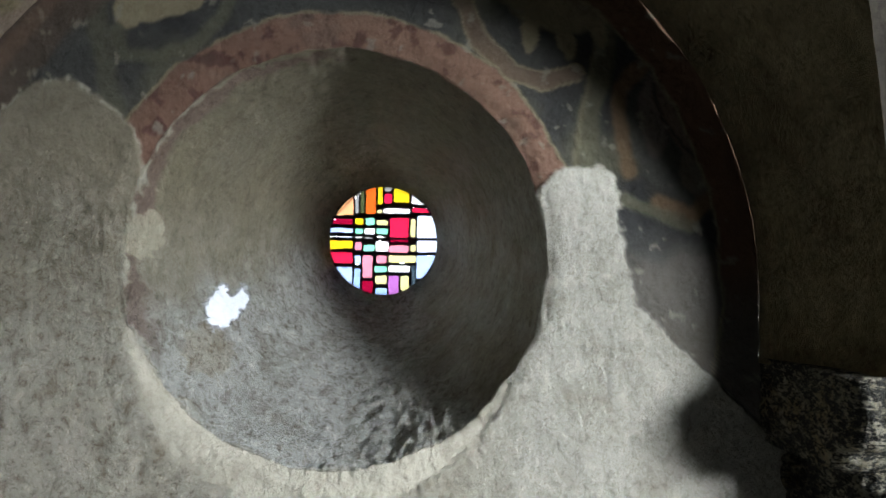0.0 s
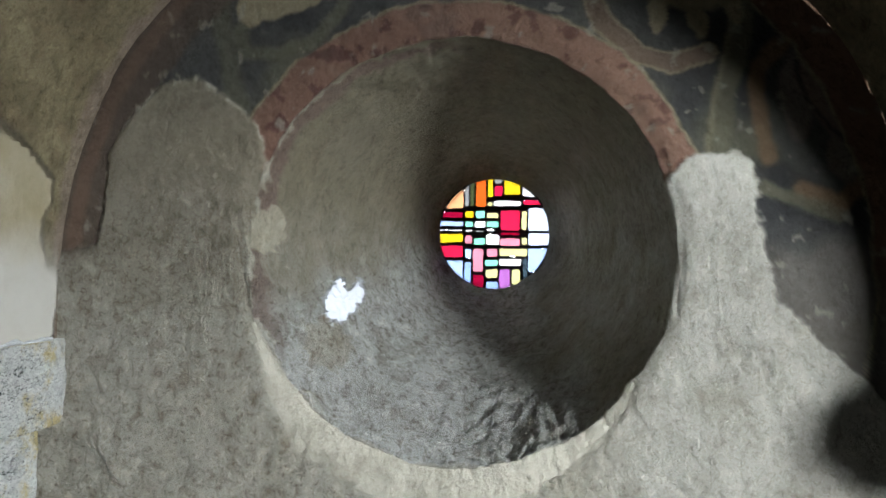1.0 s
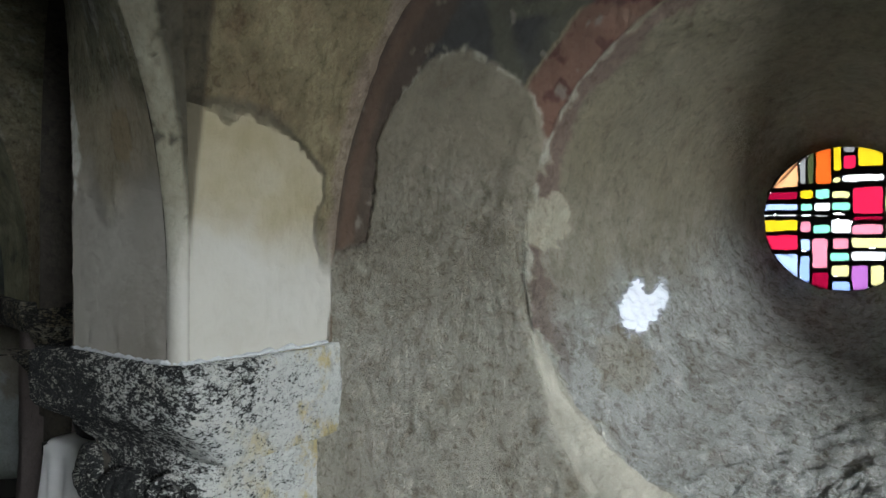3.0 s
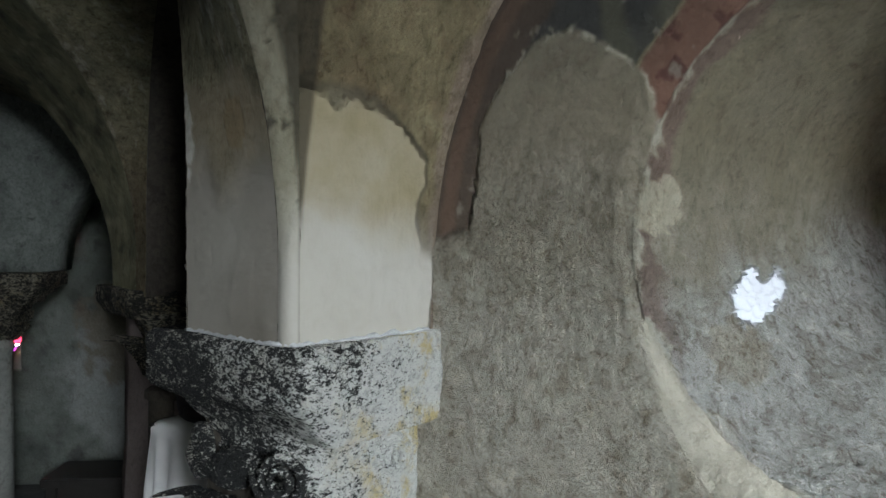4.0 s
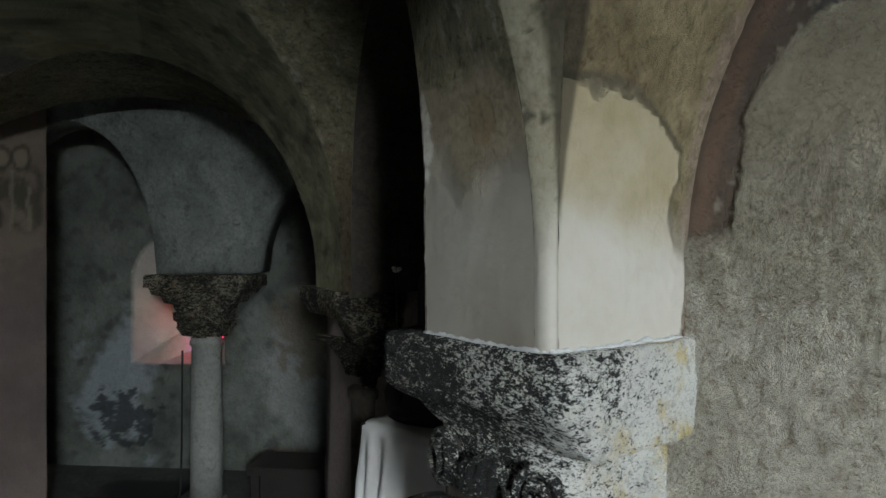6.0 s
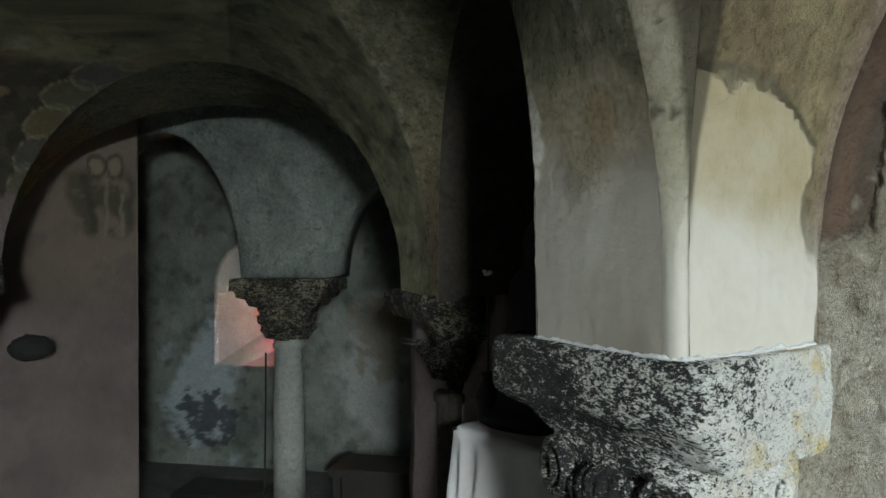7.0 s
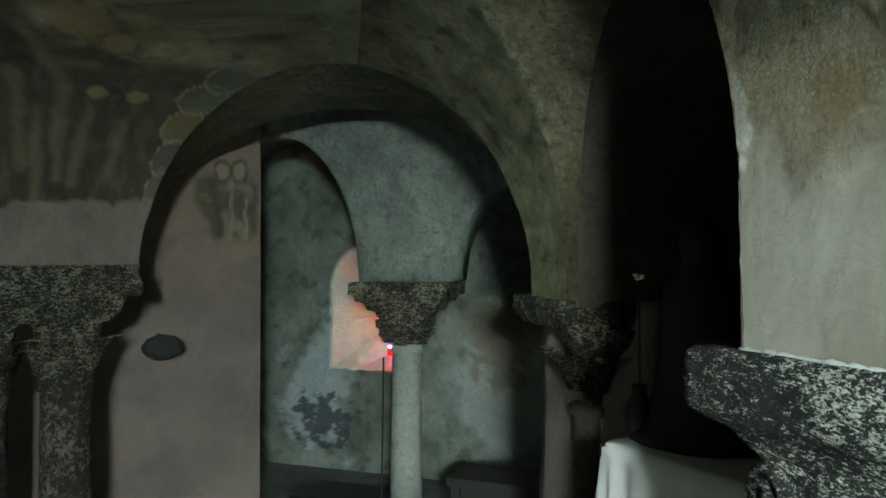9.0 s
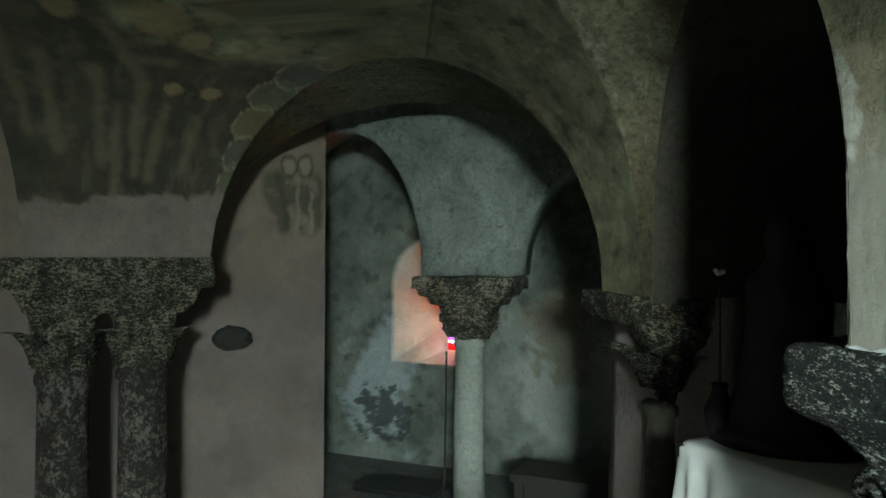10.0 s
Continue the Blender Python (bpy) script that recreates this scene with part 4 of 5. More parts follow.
structure(lay_paint(wall_alcove, coat_alcove), "damp blotched grey plaster wall with a deep window niche")
window_2 = structure(new("window_2"), "small stained glass window deep in a splayed niche")
hues = "orange red yellow orange red peach orange yellow red ice yellow red violet pink pink crimson blue violet"
for k, hue in enumerate(hues.split()):
    i, j = k % 3, k // 3
    x0, z0 = NC[0] + 0.07 - 0.135 + i * 0.09, 1.34 - (j + 1) * 0.085
    bm = bmesh.new()
    box(bm, (0, 0, 0), (0.08, 0.004, 0.075))
    m = Matrix(((BD.x, BN.x, 0, 0), (BD.y, BN.y, 0, 0), (0, 0, 1, 0), (0, 0, 0, 1)))
    for v in bm.verts:
        v.co = alcove(x0 + 0.005, AOFF + 0.425, z0) + (m @ v.co)
    pane = part("pane", bm, CLEAR[hue], window_2)
bm = bmesh.new()
for i in range(4):
    for v in box(bm, (-0.006, -0.004, 0), (0.006, 0.008, 0.52)):
        v.co = alcove(NC[0] + 0.07 - 0.135 + i * 0.09, AOFF + 0.425, 0.83) + (m @ v.co)
for j in range(7):
    for v in box(bm, (0, -0.004, -0.006), (0.27, 0.008, 0.006)):
        v.co = alcove(NC[0] + 0.07 - 0.135, AOFF + 0.425, 1.34 - j * 0.085) + (m @ v.co)
part("lead", bm, M_LEAD, window_2)
bm = bmesh.new()
for v in box(bm, (-0.5, 0, 0), (1.0, 0.02, 1.4)):
    v.co = alcove(NC[0], AOFF + 0.7, 0.5) + (m @ v.co)
structure(part("backdrop", bm, M_SKY_NICHE), "bright sky outside the niche window")

# ---- floor, ceiling and closing walls ----
rows = [[Vector((-8.2 + 10.6 * j / 50, -1.9 + 6.4 * i / 34, 0)) for j in range(51)] for i in range(35)]
structure(sheet("floor", rows, M_FLOOR, None, 0.006, 3), "dark worn stone floor")
# Added slab that shuts out sky light above the vaults.
bm = bmesh.new()
box(bm, (-8.2, -1.9, 2.95), (2.4, 4.6, 3.15))
structure(part("ceiling", bm, M_DARK), "dark slab added over the vaults to close the room")


def wall_box(name, lo, hi, mat, label):
    bm = bmesh.new()
    box(bm, lo, hi)
    return structure(part(name, bm, mat), label)


def wall_with_hole(name, x0, x1, y0, y1, hx0, hx1, hz0, hz1, mat, label):
    bm = bmesh.new()
    for lo, hi in (((x0, y0, 0), (hx0, y1, 2.95)), ((hx1, y0, 0), (x1, y1, 2.95)), ((hx0, y0, 0), (hx1, y1, hz0)), ((hx0, y0, hz1), (hx1, y1, 2.95))):
        box(bm, lo, hi)
    return structure(part(name, bm, mat), label)


# Out-of-view walls added to close the room; their openings trim the daylight.
wall_box("wall_south_east", (-2.0, -1.9, 0), (1.75, -1.6, 2.95), M_DARK, "dark plaster wall behind the camera")
bm = bmesh.new()
for lo, hi in (((1.75, -1.9, 0), (1.9, -0.75, 2.95)), ((1.75, 0.45, 0), (1.9, 2.5, 2.95)), ((1.75, -0.75, 0), (1.9, 0.45, 0.6)), ((1.75, -0.75, 2.5), (1.9, 0.45, 2.95))):
    box(bm, lo, hi)
structure(part("wall_east", bm, M_DARK), "unseen dark plaster wall, its opening set to shape the daylight")
wall_with_hole("wall_south_west", -8.2, -2.0, -1.9, -1.6, -4.5, -3.8, 1.1, 2.1, M_DARK, "unseen dark plaster wall, its opening set to shape the daylight")
wall_box("wall_west", (-8.4, -1.9, 0), (-8.2, 4.6, 2.95), M_FARWALL, "grey plaster wall")
wall_box("wall_back", (-8.2, 4.6, 0), (-2.0, 4.8, 2.95), M_FARWALL, "grey plaster wall")
# Added blocks that stop outside light leaking past the oculus bay.
wall_box("wall_north_east", (0.3, 2.24, 0), (2.4, 2.5, 2.95), M_DARK, "dark plaster wall")
wall_box("wall_north_upper", (-1.9, 2.25, 2.52), (0.3, 2.5, 2.95), M_DARK, "dark block added over the vault to keep light out")
wall_box("wall_pier_core", (-1.93, 1.93, 0.0), (-1.64, 2.6, 2.9), M_DARK, "plaster core of the pier")

# recess sides and the pilaster under the corbel
rows = [[Vector((-3.62 + 0.05 * i / 20 + 0.62 * j / 12, 2.74 + 0.02 * j / 12 - 0.05 * math.sin(math.pi * j / 12), 1.47 * i / 20)) for j in range(13)] for i in range(21)]
structure(sheet("pilaster", rows, M_PINK, None, 0.01, 6, thick=-0.3), "brown plaster pilaster below the corbel")
wall_box("wall_recess_west", (-3.3, 2.85, 0), (-3.05, 3.8, 2.9), M_DARK, "side wall of the recess, darkened for its shade")
wall_box("wall_recess_east", (-1.75, 2.3, 0), (-1.55, 3.4, 2.9), M_DARK, "side wall of the recess, darkened for its shade")


# ---- columns and capitals ----
def block(profile, plan, wob=0.0, steps=6, size=16, centre=None):
    """A carved block: plan is a ring of (x, y); profile lists (scale, z) from the bottom up, about the ring's middle."""
    mx, my = sum(p[0] for p in plan) / len(plan), sum(p[1] for p in plan) / len(plan)
    cx, cy = centre or (mx, my)
    ring = []
    for (x0, y0), (x1, y1) in zip(plan, plan[1:] + plan[:1]):
        ring += [(x0 + (x1 - x0) * k / steps, y0 + (y1 - y0) * k / steps) for k in range(steps)]
    n = len(ring)
    vs, fs = [], []
    fine = []
    for (s0, z0), (s1, z1) in zip(profile, profile[1:]):
        k = max(1, int(abs(z1 - z0) / 0.01))
        fine += [(s0 + (s1 - s0) * q / k, z0 + (z1 - z0) * q / k) for q in range(k)]
    fine.append(profile[-1])
    for sc, z in fine:
        for x, y in ring:
            p = Vector((cx + (x - cx) * sc, cy + (y - cy) * sc, z))
            out = Vector((x - mx, y - my, 0)).normalized()
            vs.append(p + out * uneven(p, wob, size) + Vector((0, 0, uneven(p + Vector((4, 4, 4)), wob * 0.5, size))))
    for i in range(len(fine) - 1):
        for j in range(n):
            k = (j + 1) % n
            fs.append((i * n + j, i * n + k, (i + 1) * n + k, (i + 1) * n + j))
    fs += [tuple(reversed(range(n))), tuple(range((len(fine) - 1) * n, len(fine) * n))]
    return vs, fs


def rounded(pts, r, k=5):
    """A ring of corners with each one rounded off."""
    out = []
    n = len(pts)
    for i in range(n):
        p, a, b = Vector(pts[i]), Vector(pts[i - 1]), Vector(pts[(i + 1) % n])
        u, v = (a - p).normalized() * r, (b - p).normalized() * r
        for q in range(k + 1):
            w = q / k
            out.append(tuple((p + u) * (1 - w) ** 2 + p * 2 * w * (1 - w) + (p + v) * w * w))
    return out


def scroll(centre, facing, size, mat, parent, name="volute", depth=0.05, turns=2.2, hand=1):
    """A spiral volute, standing out from the capital towards facing."""
    f = Vector(facing).normalized()
    side = f.cross(Vector((0, 0, 1))).normalized()
    vs, fs = [], []
    n, k = 46, 8
    for i in range(n + 1):
        w = i / n
        a = hand * w * turns * 2 * math.pi
        r = size * (1 - 0.82 * w)
        tube = size * 0.24 * (1 - 0.55 * w)
        c = Vector(centre) + side * (r * math.cos(a)) + Vector((0, 0, r * math.sin(a))) + f * depth * (0.3 + 0.7 * w)
        rad = (side * math.cos(a) + Vector((0, 0, math.sin(a))))
        for j in range(k):
            b = 2 * math.pi * j / k
            vs.append(c + rad * tube * math.cos(b) + f * tube * 1.3 * math.sin(b))
    for i in range(n):
        for j in range(k):
            fs.append((i * k + j, i * k + (j + 1) % k, (i + 1) * k + (j + 1) % k, (i + 1) * k + j))
    return mesh_ob(name, vs, fs, mat, parent)


def leaf(base, tip, out, width, mat, parent, name="leaf"):
    """An acanthus leaf that rises from base and curls outward at its tip."""
    base, tip, out = Vector(base), Vector(tip), Vector(out).normalized()
    side = out.cross(Vector((0, 0, 1))).normalized()
    vs, fs = [], []
    n, k = 14, 9
    for i in range(n + 1):
        w = i / n
        c = base.lerp(tip, w) + out * (0.10 * w ** 3 * (tip - base).length * 4 + 0.012)
        if w > 0.8:
            c += Vector((0, 0, -1)) * (w - 0.8) * 0.25 * (tip - base).length * 3 + out * (w - 0.8) * 0.04
        wd = width * (math.sin(math.pi * min(1, 0.2 + w * 0.75)) ** 0.7) * (1 + 0.16 * math.cos(w * 26))
        for j in range(k):
            q = 2 * j / (k - 1) - 1
            vs.append(c + side * wd * q + out * (0.022 * (1 - q * q) + 0.006 * math.cos(q * 12)))
    m = len(vs)
    vs += [v - out * 0.03 for v in vs]
    for i in range(n):
        for j in range(k - 1):
            a = i * k + j
            fs.append((a, a + 1, a + k + 1, a + k))
            fs.append((m + a, m + a + k, m + a + k + 1, m + a + 1))
    rim = [j for j in range(k)] + [i * k + k - 1 for i in range(1, n + 1)] + [n * k + j for j in range(k - 2, -1, -1)] + [i * k for i in range(n - 1, 0, -1)]
    for a, b in zip(rim, rim[1:] + rim[:1]):
        fs.append((a, m + a, m + b, b))
    return mesh_ob(name, vs, fs, mat, parent)


def pier_column(flip, stone, label):
    """The engaged column under a pier of the oculus bay; flip mirrors it across the bay."""
    def fx(x):
        return 2 * LX - x if flip else x

    top = new("engaged_column")
    tagged(top, label, "column", "engaged columns of the oculus bay")
    plan = rounded([(fx(-1.535), 2.24), (fx(-1.552), 1.838), (fx(-2.055), 1.858), (fx(-2.12), 2.24)], 0.04)
    vs, fs = block([(0.80, 1.282), (0.83, 1.294), (0.86, 1.308), (0.885, 1.325), (0.94, 1.338), (0.985, 1.354), (1.0, 1.368), (1.004, 1.44), (0.995, 1.458), (0.98, 1.465)], plan, 0.010, 9, 22, (fx(-1.565), 2.24))
    mesh_ob("abacus", vs, fs, stone, top, True, "thick stone slab under black crust and yellow lichen")
    plan = rounded([(fx(-1.59), 2.24), (fx(-1.61), 1.90), (fx(-1.98), 1.92), (fx(-2.02), 2.24)], 0.06)
    vs, fs = block([(0.84, 0.93), (0.86, 1.0), (0.89, 1.1), (0.93, 1.18), (0.965, 1.24), (0.97, 1.29)], plan, 0.010, 8, 20, (fx(-1.60), 2.24))
    cap = mesh_ob("capital", vs, fs, stone, top, True, "worn stone capital carved with scrolls")
    scroll((fx(-1.605), 2.135, 1.215), (fx(1) - fx(0), -0.15, 0), 0.042, stone, cap, hand=1, depth=0.02)
    scroll((fx(-1.66), 1.895, 1.225), (fx(0.5) - fx(0), -1, 0), 0.05, stone, cap, hand=-1, depth=0.04)
    scroll((fx(-1.89), 1.91, 1.225), (fx(-0.4) - fx(0), -1, 0), 0.055, stone, cap, hand=1, depth=0.04)
    # the striped roll between the scrolls
    rolls = []
    for i in range(41):
        w = i / 40
        rolls.append((0.026 + 0.010 * math.cos(math.pi * (2 * w - 1)) + 0.005 * abs(math.sin(w * math.pi * 7)), w))
    vs, fs = lathe([(r, w * 0.17) for r, w in rolls], 18, (0, 0), wob=0.001)
    axis = Matrix.Translation((fx(-1.87), 1.885, 1.205)) @ Matrix.Rotation(radians(82), 4, "Y") if not flip else Matrix.Translation((fx(-1.70), 1.885, 1.205)) @ Matrix.Rotation(radians(82), 4, "Y")
    mesh_ob("roll", [axis @ v for v in vs], fs, stone, cap)
    for x in (-1.74, -1.80, -1.86):
        leaf((fx(x), 1.955, 0.98), (fx(x), 1.90, 1.22), (0, -1, 0), 0.035, stone, cap)
    vs, fs = lathe([(0.17, 0.0), (0.17, 0.05), (0.145, 0.09), (0.14, 0.12), (0.135, 0.9), (0.15, 0.91), (0.15, 0.94)], 32, (fx(-1.8), 2.08), wob=0.004)
    mesh_ob("shaft", vs, fs, M_SHAFT, top)
    if flip:
        top.location = (0.02, 0.05, 0.0)
    return top


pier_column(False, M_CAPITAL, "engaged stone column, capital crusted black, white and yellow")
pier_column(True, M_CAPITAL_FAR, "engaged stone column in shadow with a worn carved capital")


def mortar_joint():
    """Lime mortar squeezed out where the pier stands on its slab."""
    line = [Vector((-1.955, 2.0, 0)), Vector((*P_L, 0)), Vector((-1.75, 1.86, 0)), Vector((-1.635, 1.845, 0)), Vector((-1.596, 1.858, 0)), Vector((-1.575, 2.02, 0)), Vector((-1.556, 2.2, 0))]
    dense = [a.lerp(b, k / 26) for a, b in zip(line, line[1:]) for k in range(26)]
    vs, fs = [], []
    for i, p in enumerate(dense):
        q = dense[min(i + 1, len(dense) - 1)] - dense[max(i - 1, 0)]
        out = Vector((q.y, -q.x, 0)).normalized()
        for j in range(7):
            a = math.pi * j / 6
            r = 0.004 + 0.003 * noise.noise(p * 40) + 0.0012 * noise.noise(p * 130)
            vs.append(p + out * (r * 1.3 * math.sin(a) - 0.002) + Vector((0, 0, 1.462 + r * (1.2 - math.cos(a)) + 0.003 * noise.noise(p * 18))))
    for i in range(len(dense) - 1):
        for j in range(6):
            fs.append((i * 7 + j, i * 7 + 7 + j, i * 7 + 8 + j, i * 7 + 1 + j))
    structure(mesh_ob("mortar_joint", vs, fs, M_WHITE), "uneven white lime mortar between pier and capital")


mortar_joint()


def far_column():
    top = new("column")
    tagged(top, "slender pale marble column with a wide dark impost", "column")
    c = B0 + BD * 1.045

    def ring(a, b):
        return rounded([tuple((c + BD * x + BN * y).xy) for x, y in ((-a, -b), (a, -b), (a, b), (-a, b))], 0.02)
    vs, fs = block([(1.0, 1.415), (1.0, 1.48), (0.98, 1.49)], ring(0.325, 0.17), 0.006, 6, 16)
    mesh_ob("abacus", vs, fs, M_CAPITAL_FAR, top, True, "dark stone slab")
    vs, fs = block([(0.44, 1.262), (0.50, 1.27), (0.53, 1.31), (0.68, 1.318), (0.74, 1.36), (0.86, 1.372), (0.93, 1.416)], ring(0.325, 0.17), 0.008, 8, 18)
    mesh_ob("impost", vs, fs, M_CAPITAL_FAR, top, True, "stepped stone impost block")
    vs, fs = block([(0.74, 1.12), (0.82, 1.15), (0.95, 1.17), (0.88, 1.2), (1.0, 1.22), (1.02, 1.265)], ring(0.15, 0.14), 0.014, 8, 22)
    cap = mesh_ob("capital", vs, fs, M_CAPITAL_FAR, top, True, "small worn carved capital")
    for k in range(4):
        d = BD * math.cos(k * math.pi / 2) + BN * math.sin(k * math.pi / 2)
        leaf(c + d * 0.09 + Vector((0, 0, 1.11)), c + d * 0.12 + Vector((0, 0, 1.23)), d, 0.05, M_CAPITAL_FAR, cap)
    vs, fs = lathe([(0.1, 0.12), (0.098, 0.3), (0.094, 0.7), (0.088, 1.05), (0.1, 1.06), (0.1, 1.085), (0.092, 1.09), (0.095, 1.12)], 36, c.xy, wob=0.002)
    mesh_ob("shaft", vs, fs, M_SHAFT, top)
    vs, fs = lathe([(0.15, 0.0), (0.15, 0.04), (0.135, 0.05), (0.14, 0.075), (0.115, 0.09), (0.12, 0.11), (0.1, 0.125)], 36, c.xy, wob=0.002)
    mesh_ob("base", vs, fs, M_SHAFT, top)


far_column()


def corbel():
    top = new("corbel_capital")
    tagged(top, "weathered carved corbel capital on a slim wall shaft", "capital")
    plan = rounded([(-3.75, 2.95), (-3.70, 2.665), (-3.14, 2.49), (-3.03, 2.68), (-3.1, 2.95)], 0.02)
    vs, fs = block([(0.86, 1.36), (0.97, 1.40), (1.0, 1.42), (1.0, 1.462), (0.985, 1.472)], plan, 0.006, 6, 16)
    mesh_ob("abacus", vs, fs, M_CAPITAL_FAR, top, True, "mottled stone slab")
    plan = rounded([(-3.5, 2.9), (-3.45, 2.68), (-3.16, 2.55), (-3.02, 2.72), (-3.1, 2.9)], 0.05)
    vs, fs = block([(0.36, 1.06), (0.4, 1.1), (0.46, 1.16), (0.6, 1.22), (0.7, 1.26), (0.85, 1.3), (1.0, 1.365)], plan, 0.018, 6, 14)
    cap = mesh_ob("capital", vs, fs, M_CAPITAL_FAR, top, True, "tapering carved capital")
    for a in (-150, -110, -70, -30):
        d = Vector((math.cos(radians(a)), math.sin(radians(a)), 0))
        leaf(Vector((-3.25, 2.74, 1.12)) + d * 0.07, Vector((-3.25, 2.74, 1.3)) + d * 0.14, d, 0.045, M_CAPITAL_FAR, cap)
    vs, fs = lathe([(0.075, 0.0), (0.07, 1.02), (0.085, 1.03), (0.085, 1.06), (0.07, 1.07)], 24, (-3.25, 2.72), wob=0.003)
    mesh_ob("shaft", vs, fs, M_DARK, top)


corbel()


def twin_columns():
    top = new("twin_column")
    tagged(top, "pair of dark flaking stone columns under one crusted slab", "column")
    plan = rounded([(-5.32, 0.36), (-4.93, 0.36), (-4.93, 1.31), (-5.32, 1.31)], 0.03)
    vs, fs = block([(0.97, 1.45), (1.0, 1.47), (1.0, 1.52), (0.98, 1.53), (0.985, 1.535), (0.985, 1.585), (0.97, 1.6)], plan, 0.012, 10, 16)
    mesh_ob("abacus", vs, fs, M_CAPITAL_FAR, top, True, "long moulded slab crusted black and buff")
    plan = rounded([(-5.30, 0.4), (-4.96, 0.4), (-4.96, 1.25), (-5.30, 1.25)], 0.04)
    vs, fs = block([(0.84, 1.33), (0.9, 1.36), (1.0, 1.455)], plan, 0.016, 10, 14)
    mesh_ob("impost", vs, fs, M_CAPITAL_FAR, top, True, "sloping carved impost")
    for y in (0.62, 0.98):
        plan = rounded([(-5.28, y - 0.155), (-4.97, y - 0.155), (-4.97, y + 0.155), (-5.28, y + 0.155)], 0.04)
        vs, fs = block([(0.72, 1.06), (0.74, 1.14), (0.85, 1.22), (1.0, 1.34)], plan, 0.016, 6, 16)
        cap = mesh_ob("capital", vs, fs, M_CAPITAL_FAR, top, True, "worn leafy capital")
        for a in (-80, -40, 0, 40, 80):
            d = Vector((math.cos(radians(a)), math.sin(radians(a)), 0))
            q = Vector((-5.125, y, 0))
            leaf(q + d * 0.105 + Vector((0, 0, 1.07)), q + d * 0.15 + Vector((0, 0, 1.28)), d, 0.045, M_CAPITAL_FAR, cap)
        vs, fs = lathe([(0.17, 0.0), (0.17, 0.06), (0.14, 0.1), (0.122, 0.13), (0.115, 0.98), (0.13, 0.99), (0.13, 1.03), (0.118, 1.04), (0.118, 1.065)], 36, (-5.125, y), wob=0.004)
        mesh_ob("shaft", vs, fs, M_SHAFT_DARK, top)


twin_columns()


# ---- altar in the recess ----
def altar():
    x0, x1, y0, y1, zt = -2.81, -2.0, 2.36, 2.86, 1.055
    table = new("altar_table")
    tagged(table, "dark wooden altar table mostly hidden by its cloth", "table")
    bm = bmesh.new()
    box(bm, (x0, y0, zt - 0.04), (x1, y1, zt))
    part("tabletop", bm, M_WOOD, table)
    for x in (x0 + 0.03, x1 - 0.09):
        for y in (y0 + 0.03, y1 - 0.09):
            bm = bmesh.new()
            box(bm, (x, y, 0), (x + 0.06, y + 0.06, zt - 0.04))
            part("leg", bm, M_WOOD, table)
    # cloth: a rounded top sheet that falls in folds
    ring = rounded([(x0, y0), (x1, y0), (x1, y1), (x0, y1)], 0.05, 8)
    dense = []
    for (ax, ay), (bx, by) in zip(ring, ring[1:] + ring[:1]):
        k = max(1, int(math.hypot(bx - ax, by - ay) / 0.008))
        dense += [(ax + (bx - ax) * q / k, ay + (by - ay) * q / k) for q in range(k)]
    cx, cy = (x0 + x1) / 2, (y0 + y1) / 2
    n = len(dense)
    vs, fs = [], []
    levels = [(0.0, 0.012)] + [(0.9, 0.010), (0.985, 0.008), (1.0, 0.002)]
    drops = [0.01, 0.03, 0.07, 0.12, 0.2, 0.3, 0.42, 0.55, 0.7, 0.85]
    for sc, dz in levels:
        for x, y in dense:
            vs.append(Vector((cx + (x - cx) * sc, cy + (y - cy) * sc, zt + dz)))
    walked = 0.0
    runs = []
    for k in range(n):
        runs.append(walked)
        walked += math.hypot(dense[(k + 1) % n][0] - dense[k][0], dense[(k + 1) % n][1] - dense[k][1])
    for d in drops:
        for k, (x, y) in enumerate(dense):
            a = runs[k]
            deep = min(1, d / 0.25)
            w = 0.020 * deep * (math.sin(a * 62 + 1.3 * math.sin(a * 9)) + 0.5 * math.sin(a * 27 + 2)) + 0.012 * deep
            out = Vector((x - cx, y - cy, 0))
            out = Vector((out.x / (x1 - x0), out.y / (y1 - y0), 0)).normalized()
            vs.append(Vector((x, y, zt - d)) + out * (w + 0.012))
    m = len(levels) + len(drops)
    for i in range(m - 1):
        for j in range(n):
            k = (j + 1) % n
            fs.append((i * n + j, (i + 1) * n + j, (i + 1) * n + k, i * n + k))
    ob = mesh_ob("altar_cloth", vs, fs, M_CLOTH)
    tagged(ob, "white cloth hanging in folds over the altar table", "tablecloth")
    sol = ob.modifiers.new("thickness", "SOLIDIFY")
    sol.thickness = 0.003
    # veiled statue, one plain form
    vs, fs = lathe([(0.21, zt + 0.013), (0.21, zt + 0.05), (0.19, zt + 0.06), (0.17, zt + 0.1), (0.135, zt + 0.2), (0.115, zt + 0.32), (0.118, zt + 0.42), (0.11, zt + 0.48),
                    (0.075, zt + 0.53), (0.062, zt + 0.56), (0.068, zt + 0.61), (0.06, zt + 0.655), (0.035, zt + 0.685), (0.008, zt + 0.695)], 40, (-2.62, 2.60), squash=(1.0, 0.8), turn=0.6, wob=0.012)
    tagged(mesh_ob("statue", vs, fs, M_STATUE), "dark veiled statue standing on the altar cloth", "statue")
    # flower
    vase = new("flower_vase")
    tagged(vase, "small dark vase with one white flower", "flower vase")
    vx, vy = -2.75, 2.47
    vs, fs = lathe([(0.03, zt + 0.013), (0.04, zt + 0.05), (0.045, zt + 0.1), (0.02, zt + 0.16), (0.025, zt + 0.18)], 20, (vx, vy))
    mesh_ob("vase", vs, fs, M_STATUE, vase)
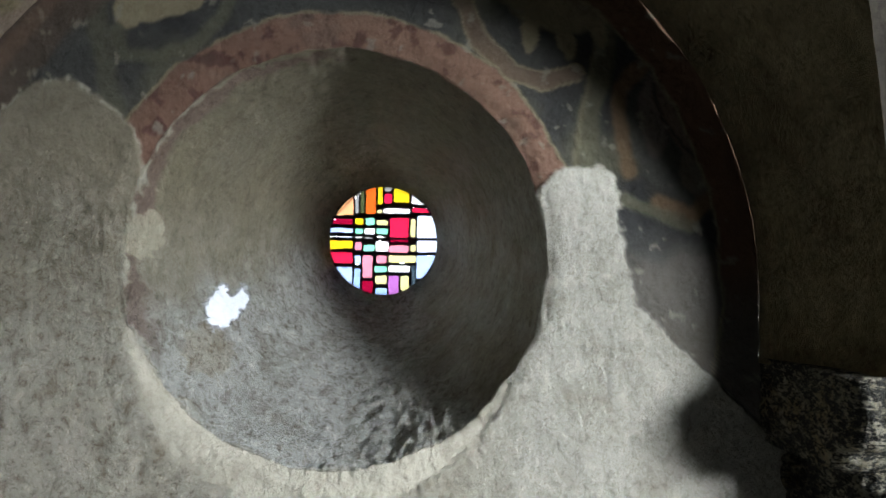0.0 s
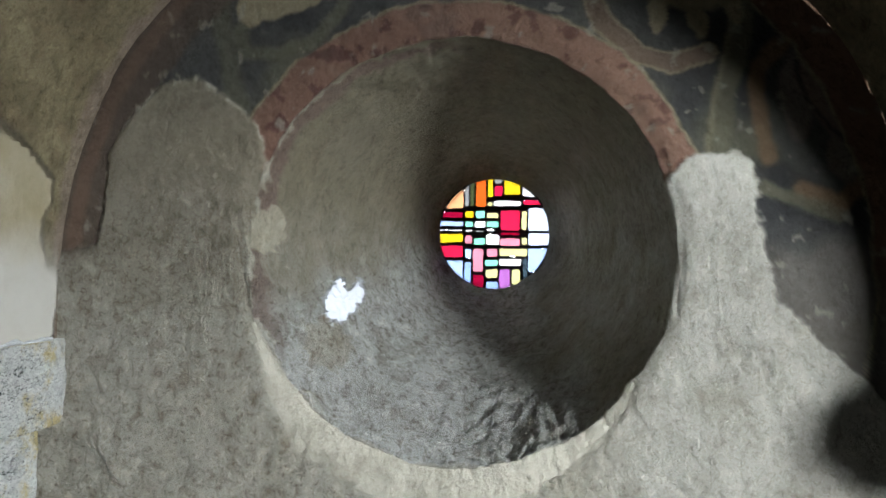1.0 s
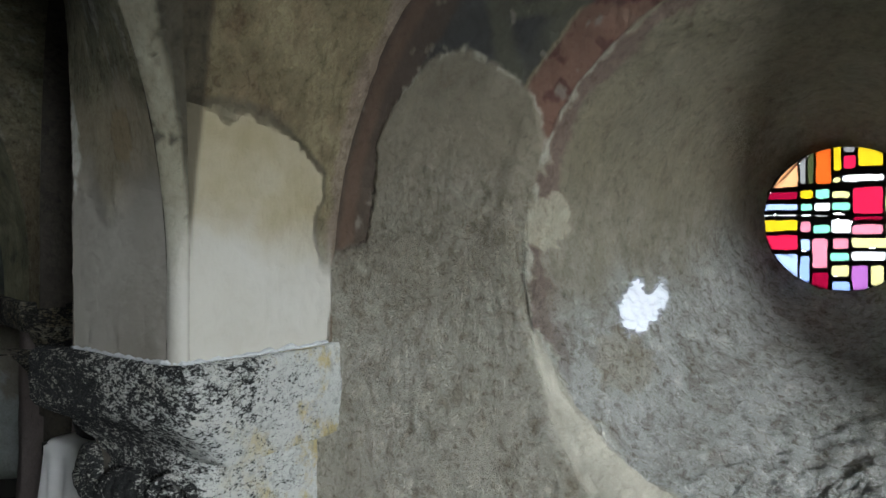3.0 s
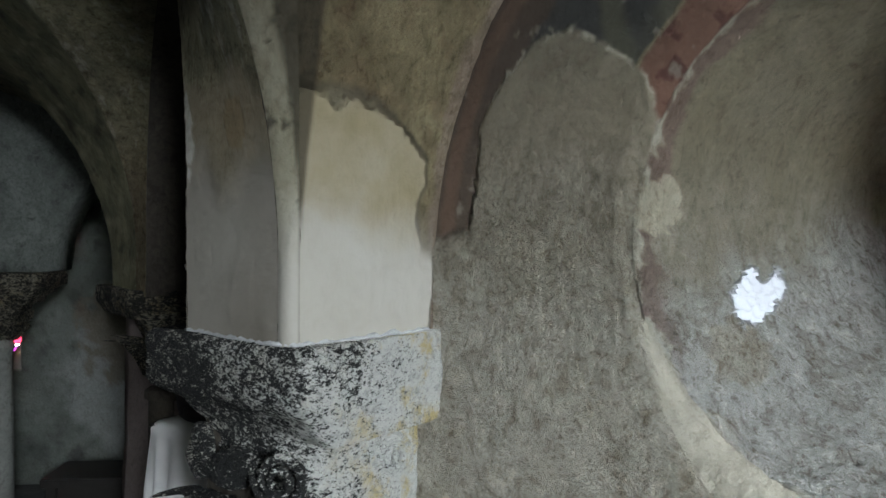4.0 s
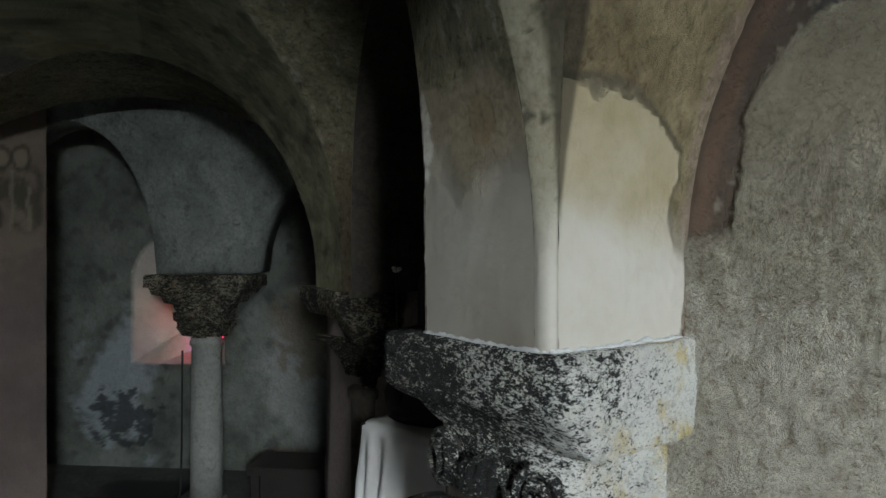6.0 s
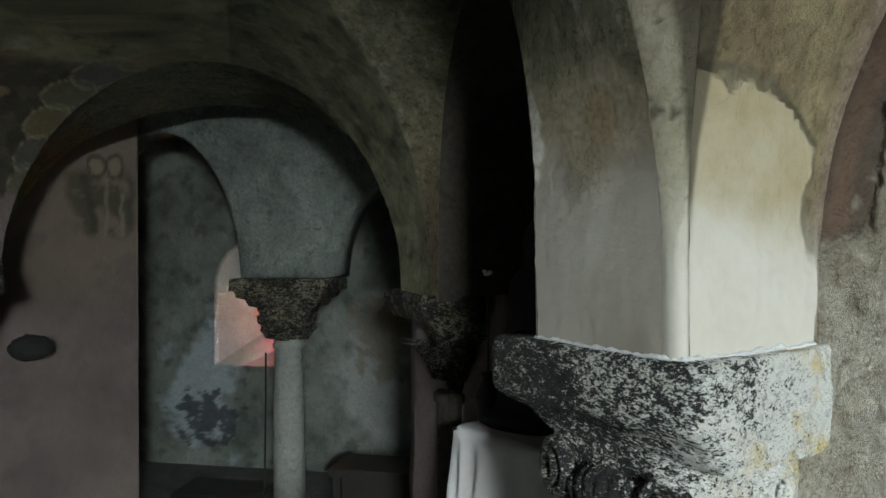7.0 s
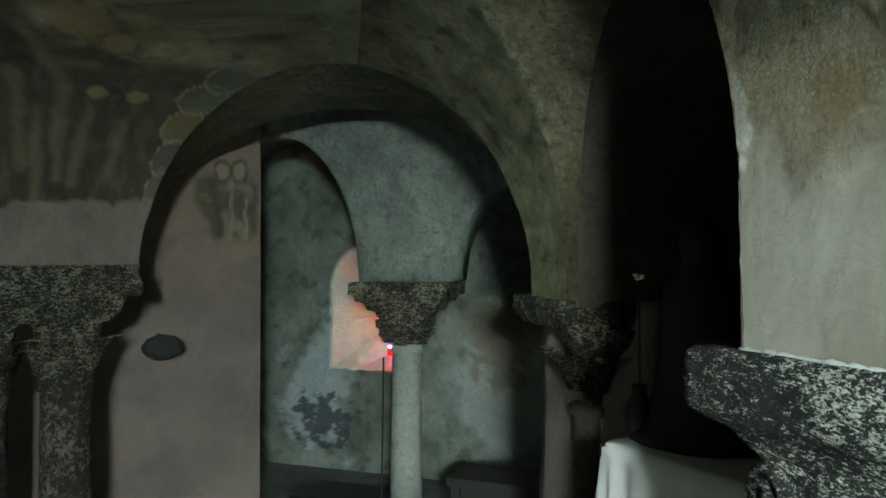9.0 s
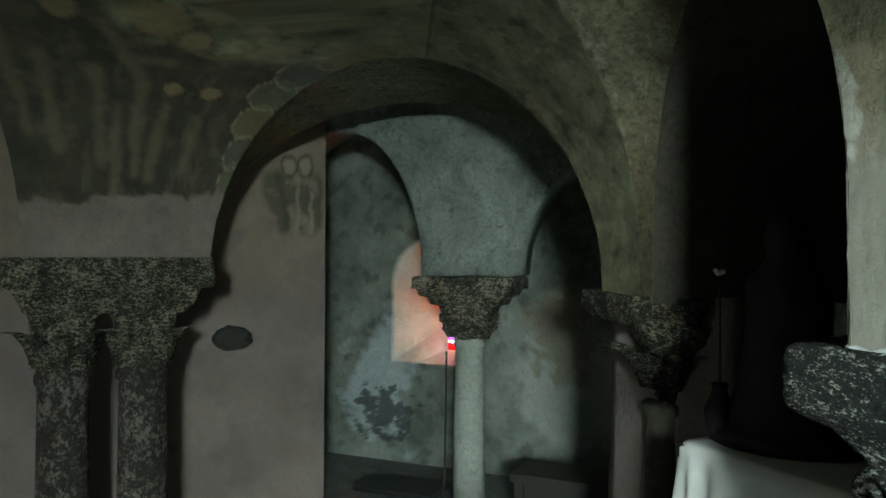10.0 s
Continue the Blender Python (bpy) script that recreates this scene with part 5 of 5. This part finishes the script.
    vs, fs = lathe([(0.004, zt + 0.17), (0.003, zt + 0.51)], 8, (vx, vy))
    mesh_ob("stem", vs, fs, M_STEM, vase)
    for k in range(5):
        a = k * math.pi * 0.4
        bm = bmesh.new()
        bmesh.ops.create_icosphere(bm, subdivisions=2, radius=0.008)
        for v in bm.verts:
            v.co = Vector((v.co.x * 1.3 + vx + 0.010 * math.cos(a), v.co.y + vy + 0.010 * math.sin(a), v.co.z * 0.8 + zt + 0.512 + 0.006 * math.sin(a * 2)))
        part("petal", bm, M_PETAL, vase)


altar()


# ---- loose things in the far bay ----
def lump(name, centre, size, mat, label, category, wob=0.2):
    bm = bmesh.new()
    bmesh.ops.create_icosphere(bm, subdivisions=4, radius=1)
    for v in bm.verts:
        v.co *= 1 + uneven(v.co * 1.5, wob, 1.4)
        v.co = Vector((centre[0] + v.co.x * size[0], centre[1] + v.co.y * size[1], centre[2] + v.co.z * size[2]))
    tagged(part(name, bm, mat, None, "", True), label, category)


lump("stone_bracket", (-5.62, 1.50, 1.11), (0.05, 0.115, 0.075), M_BASALT, "dark broken stone set in the pinkish plaster wall", "stone")


def bench(name, m, w, d, h, label):
    top = new(name)
    top.matrix_world = m
    tagged(top, label, "bench")
    bm = bmesh.new()
    box(bm, (-w / 2, -d / 2, h - 0.05), (w / 2, d / 2, h))
    bmesh.ops.bevel(bm, geom=bm.edges[:], offset=0.006, segments=2, affect="EDGES")
    part("seat", bm, M_WOOD, top)
    for x in (-w / 2 + 0.05, w / 2 - 0.05):
        bm = bmesh.new()
        box(bm, (x - 0.025, -d / 2 + 0.02, 0.0), (x + 0.025, d / 2 - 0.02, h - 0.05))
        part("side_panel", bm, M_WOOD, top)
    bm = bmesh.new()
    box(bm, (-w / 2 + 0.075, -d / 2 + 0.05, 0.0), (w / 2 - 0.075, -d / 2 + 0.07, h - 0.05))
    part("front_panel", bm, M_WOOD, top)


bench("wooden_bench", pose(-4.58, 3.24, 0, 0, 0, 40), 0.62, 0.34, 0.36, "low wooden bench beside the column, blackened for the shade there")
bm = bmesh.new()
box(bm, (-0.3, -0.17, 0.0), (0.3, 0.17, 0.035))
bmesh.ops.bevel(bm, geom=bm.edges[:], offset=0.01, segments=2, affect="EDGES")
mat_ob = part("floor_mat", bm, M_RUBBER)
mat_ob.matrix_world = pose(-5.72, 2.66, 0.004, 0, 0, 42)
tagged(mat_ob, "black mat lying on the stone floor", "mat")


def cable():
    cu = bpy.data.curves.new("cable", "CURVE")
    cu.dimensions, cu.bevel_depth, cu.bevel_resolution = "3D", 0.0065, 3
    sp = cu.splines.new("NURBS")
    pts = [(-5.15, 2.72, 1.02), (-5.15, 2.72, 0.9), (-5.152, 2.715, 0.5), (-5.155, 2.71, 0.15), (-5.17, 2.69, 0.03), (-5.3, 2.62, 0.014), (-5.5, 2.4, 0.014)]
    sp.points.add(len(pts) - 1)
    for q, p in zip(sp.points, pts):
        q.co = (*p, 1)
    sp.use_endpoint_u, sp.order_u = True, 3
    tmp = bpy.data.objects.new("tmp", cu)
    scene.collection.objects.link(tmp)
    bpy.context.view_layer.update()
    me = bpy.data.meshes.new_from_object(tmp.evaluated_get(bpy.context.evaluated_depsgraph_get()))
    bpy.data.objects.remove(tmp)
    me.name = "cable"
    me.materials.clear()
    me.materials.append(M_RUBBER)
    tagged(new("cable", me), "black cable running down beside the marble column", "cable")


cable()
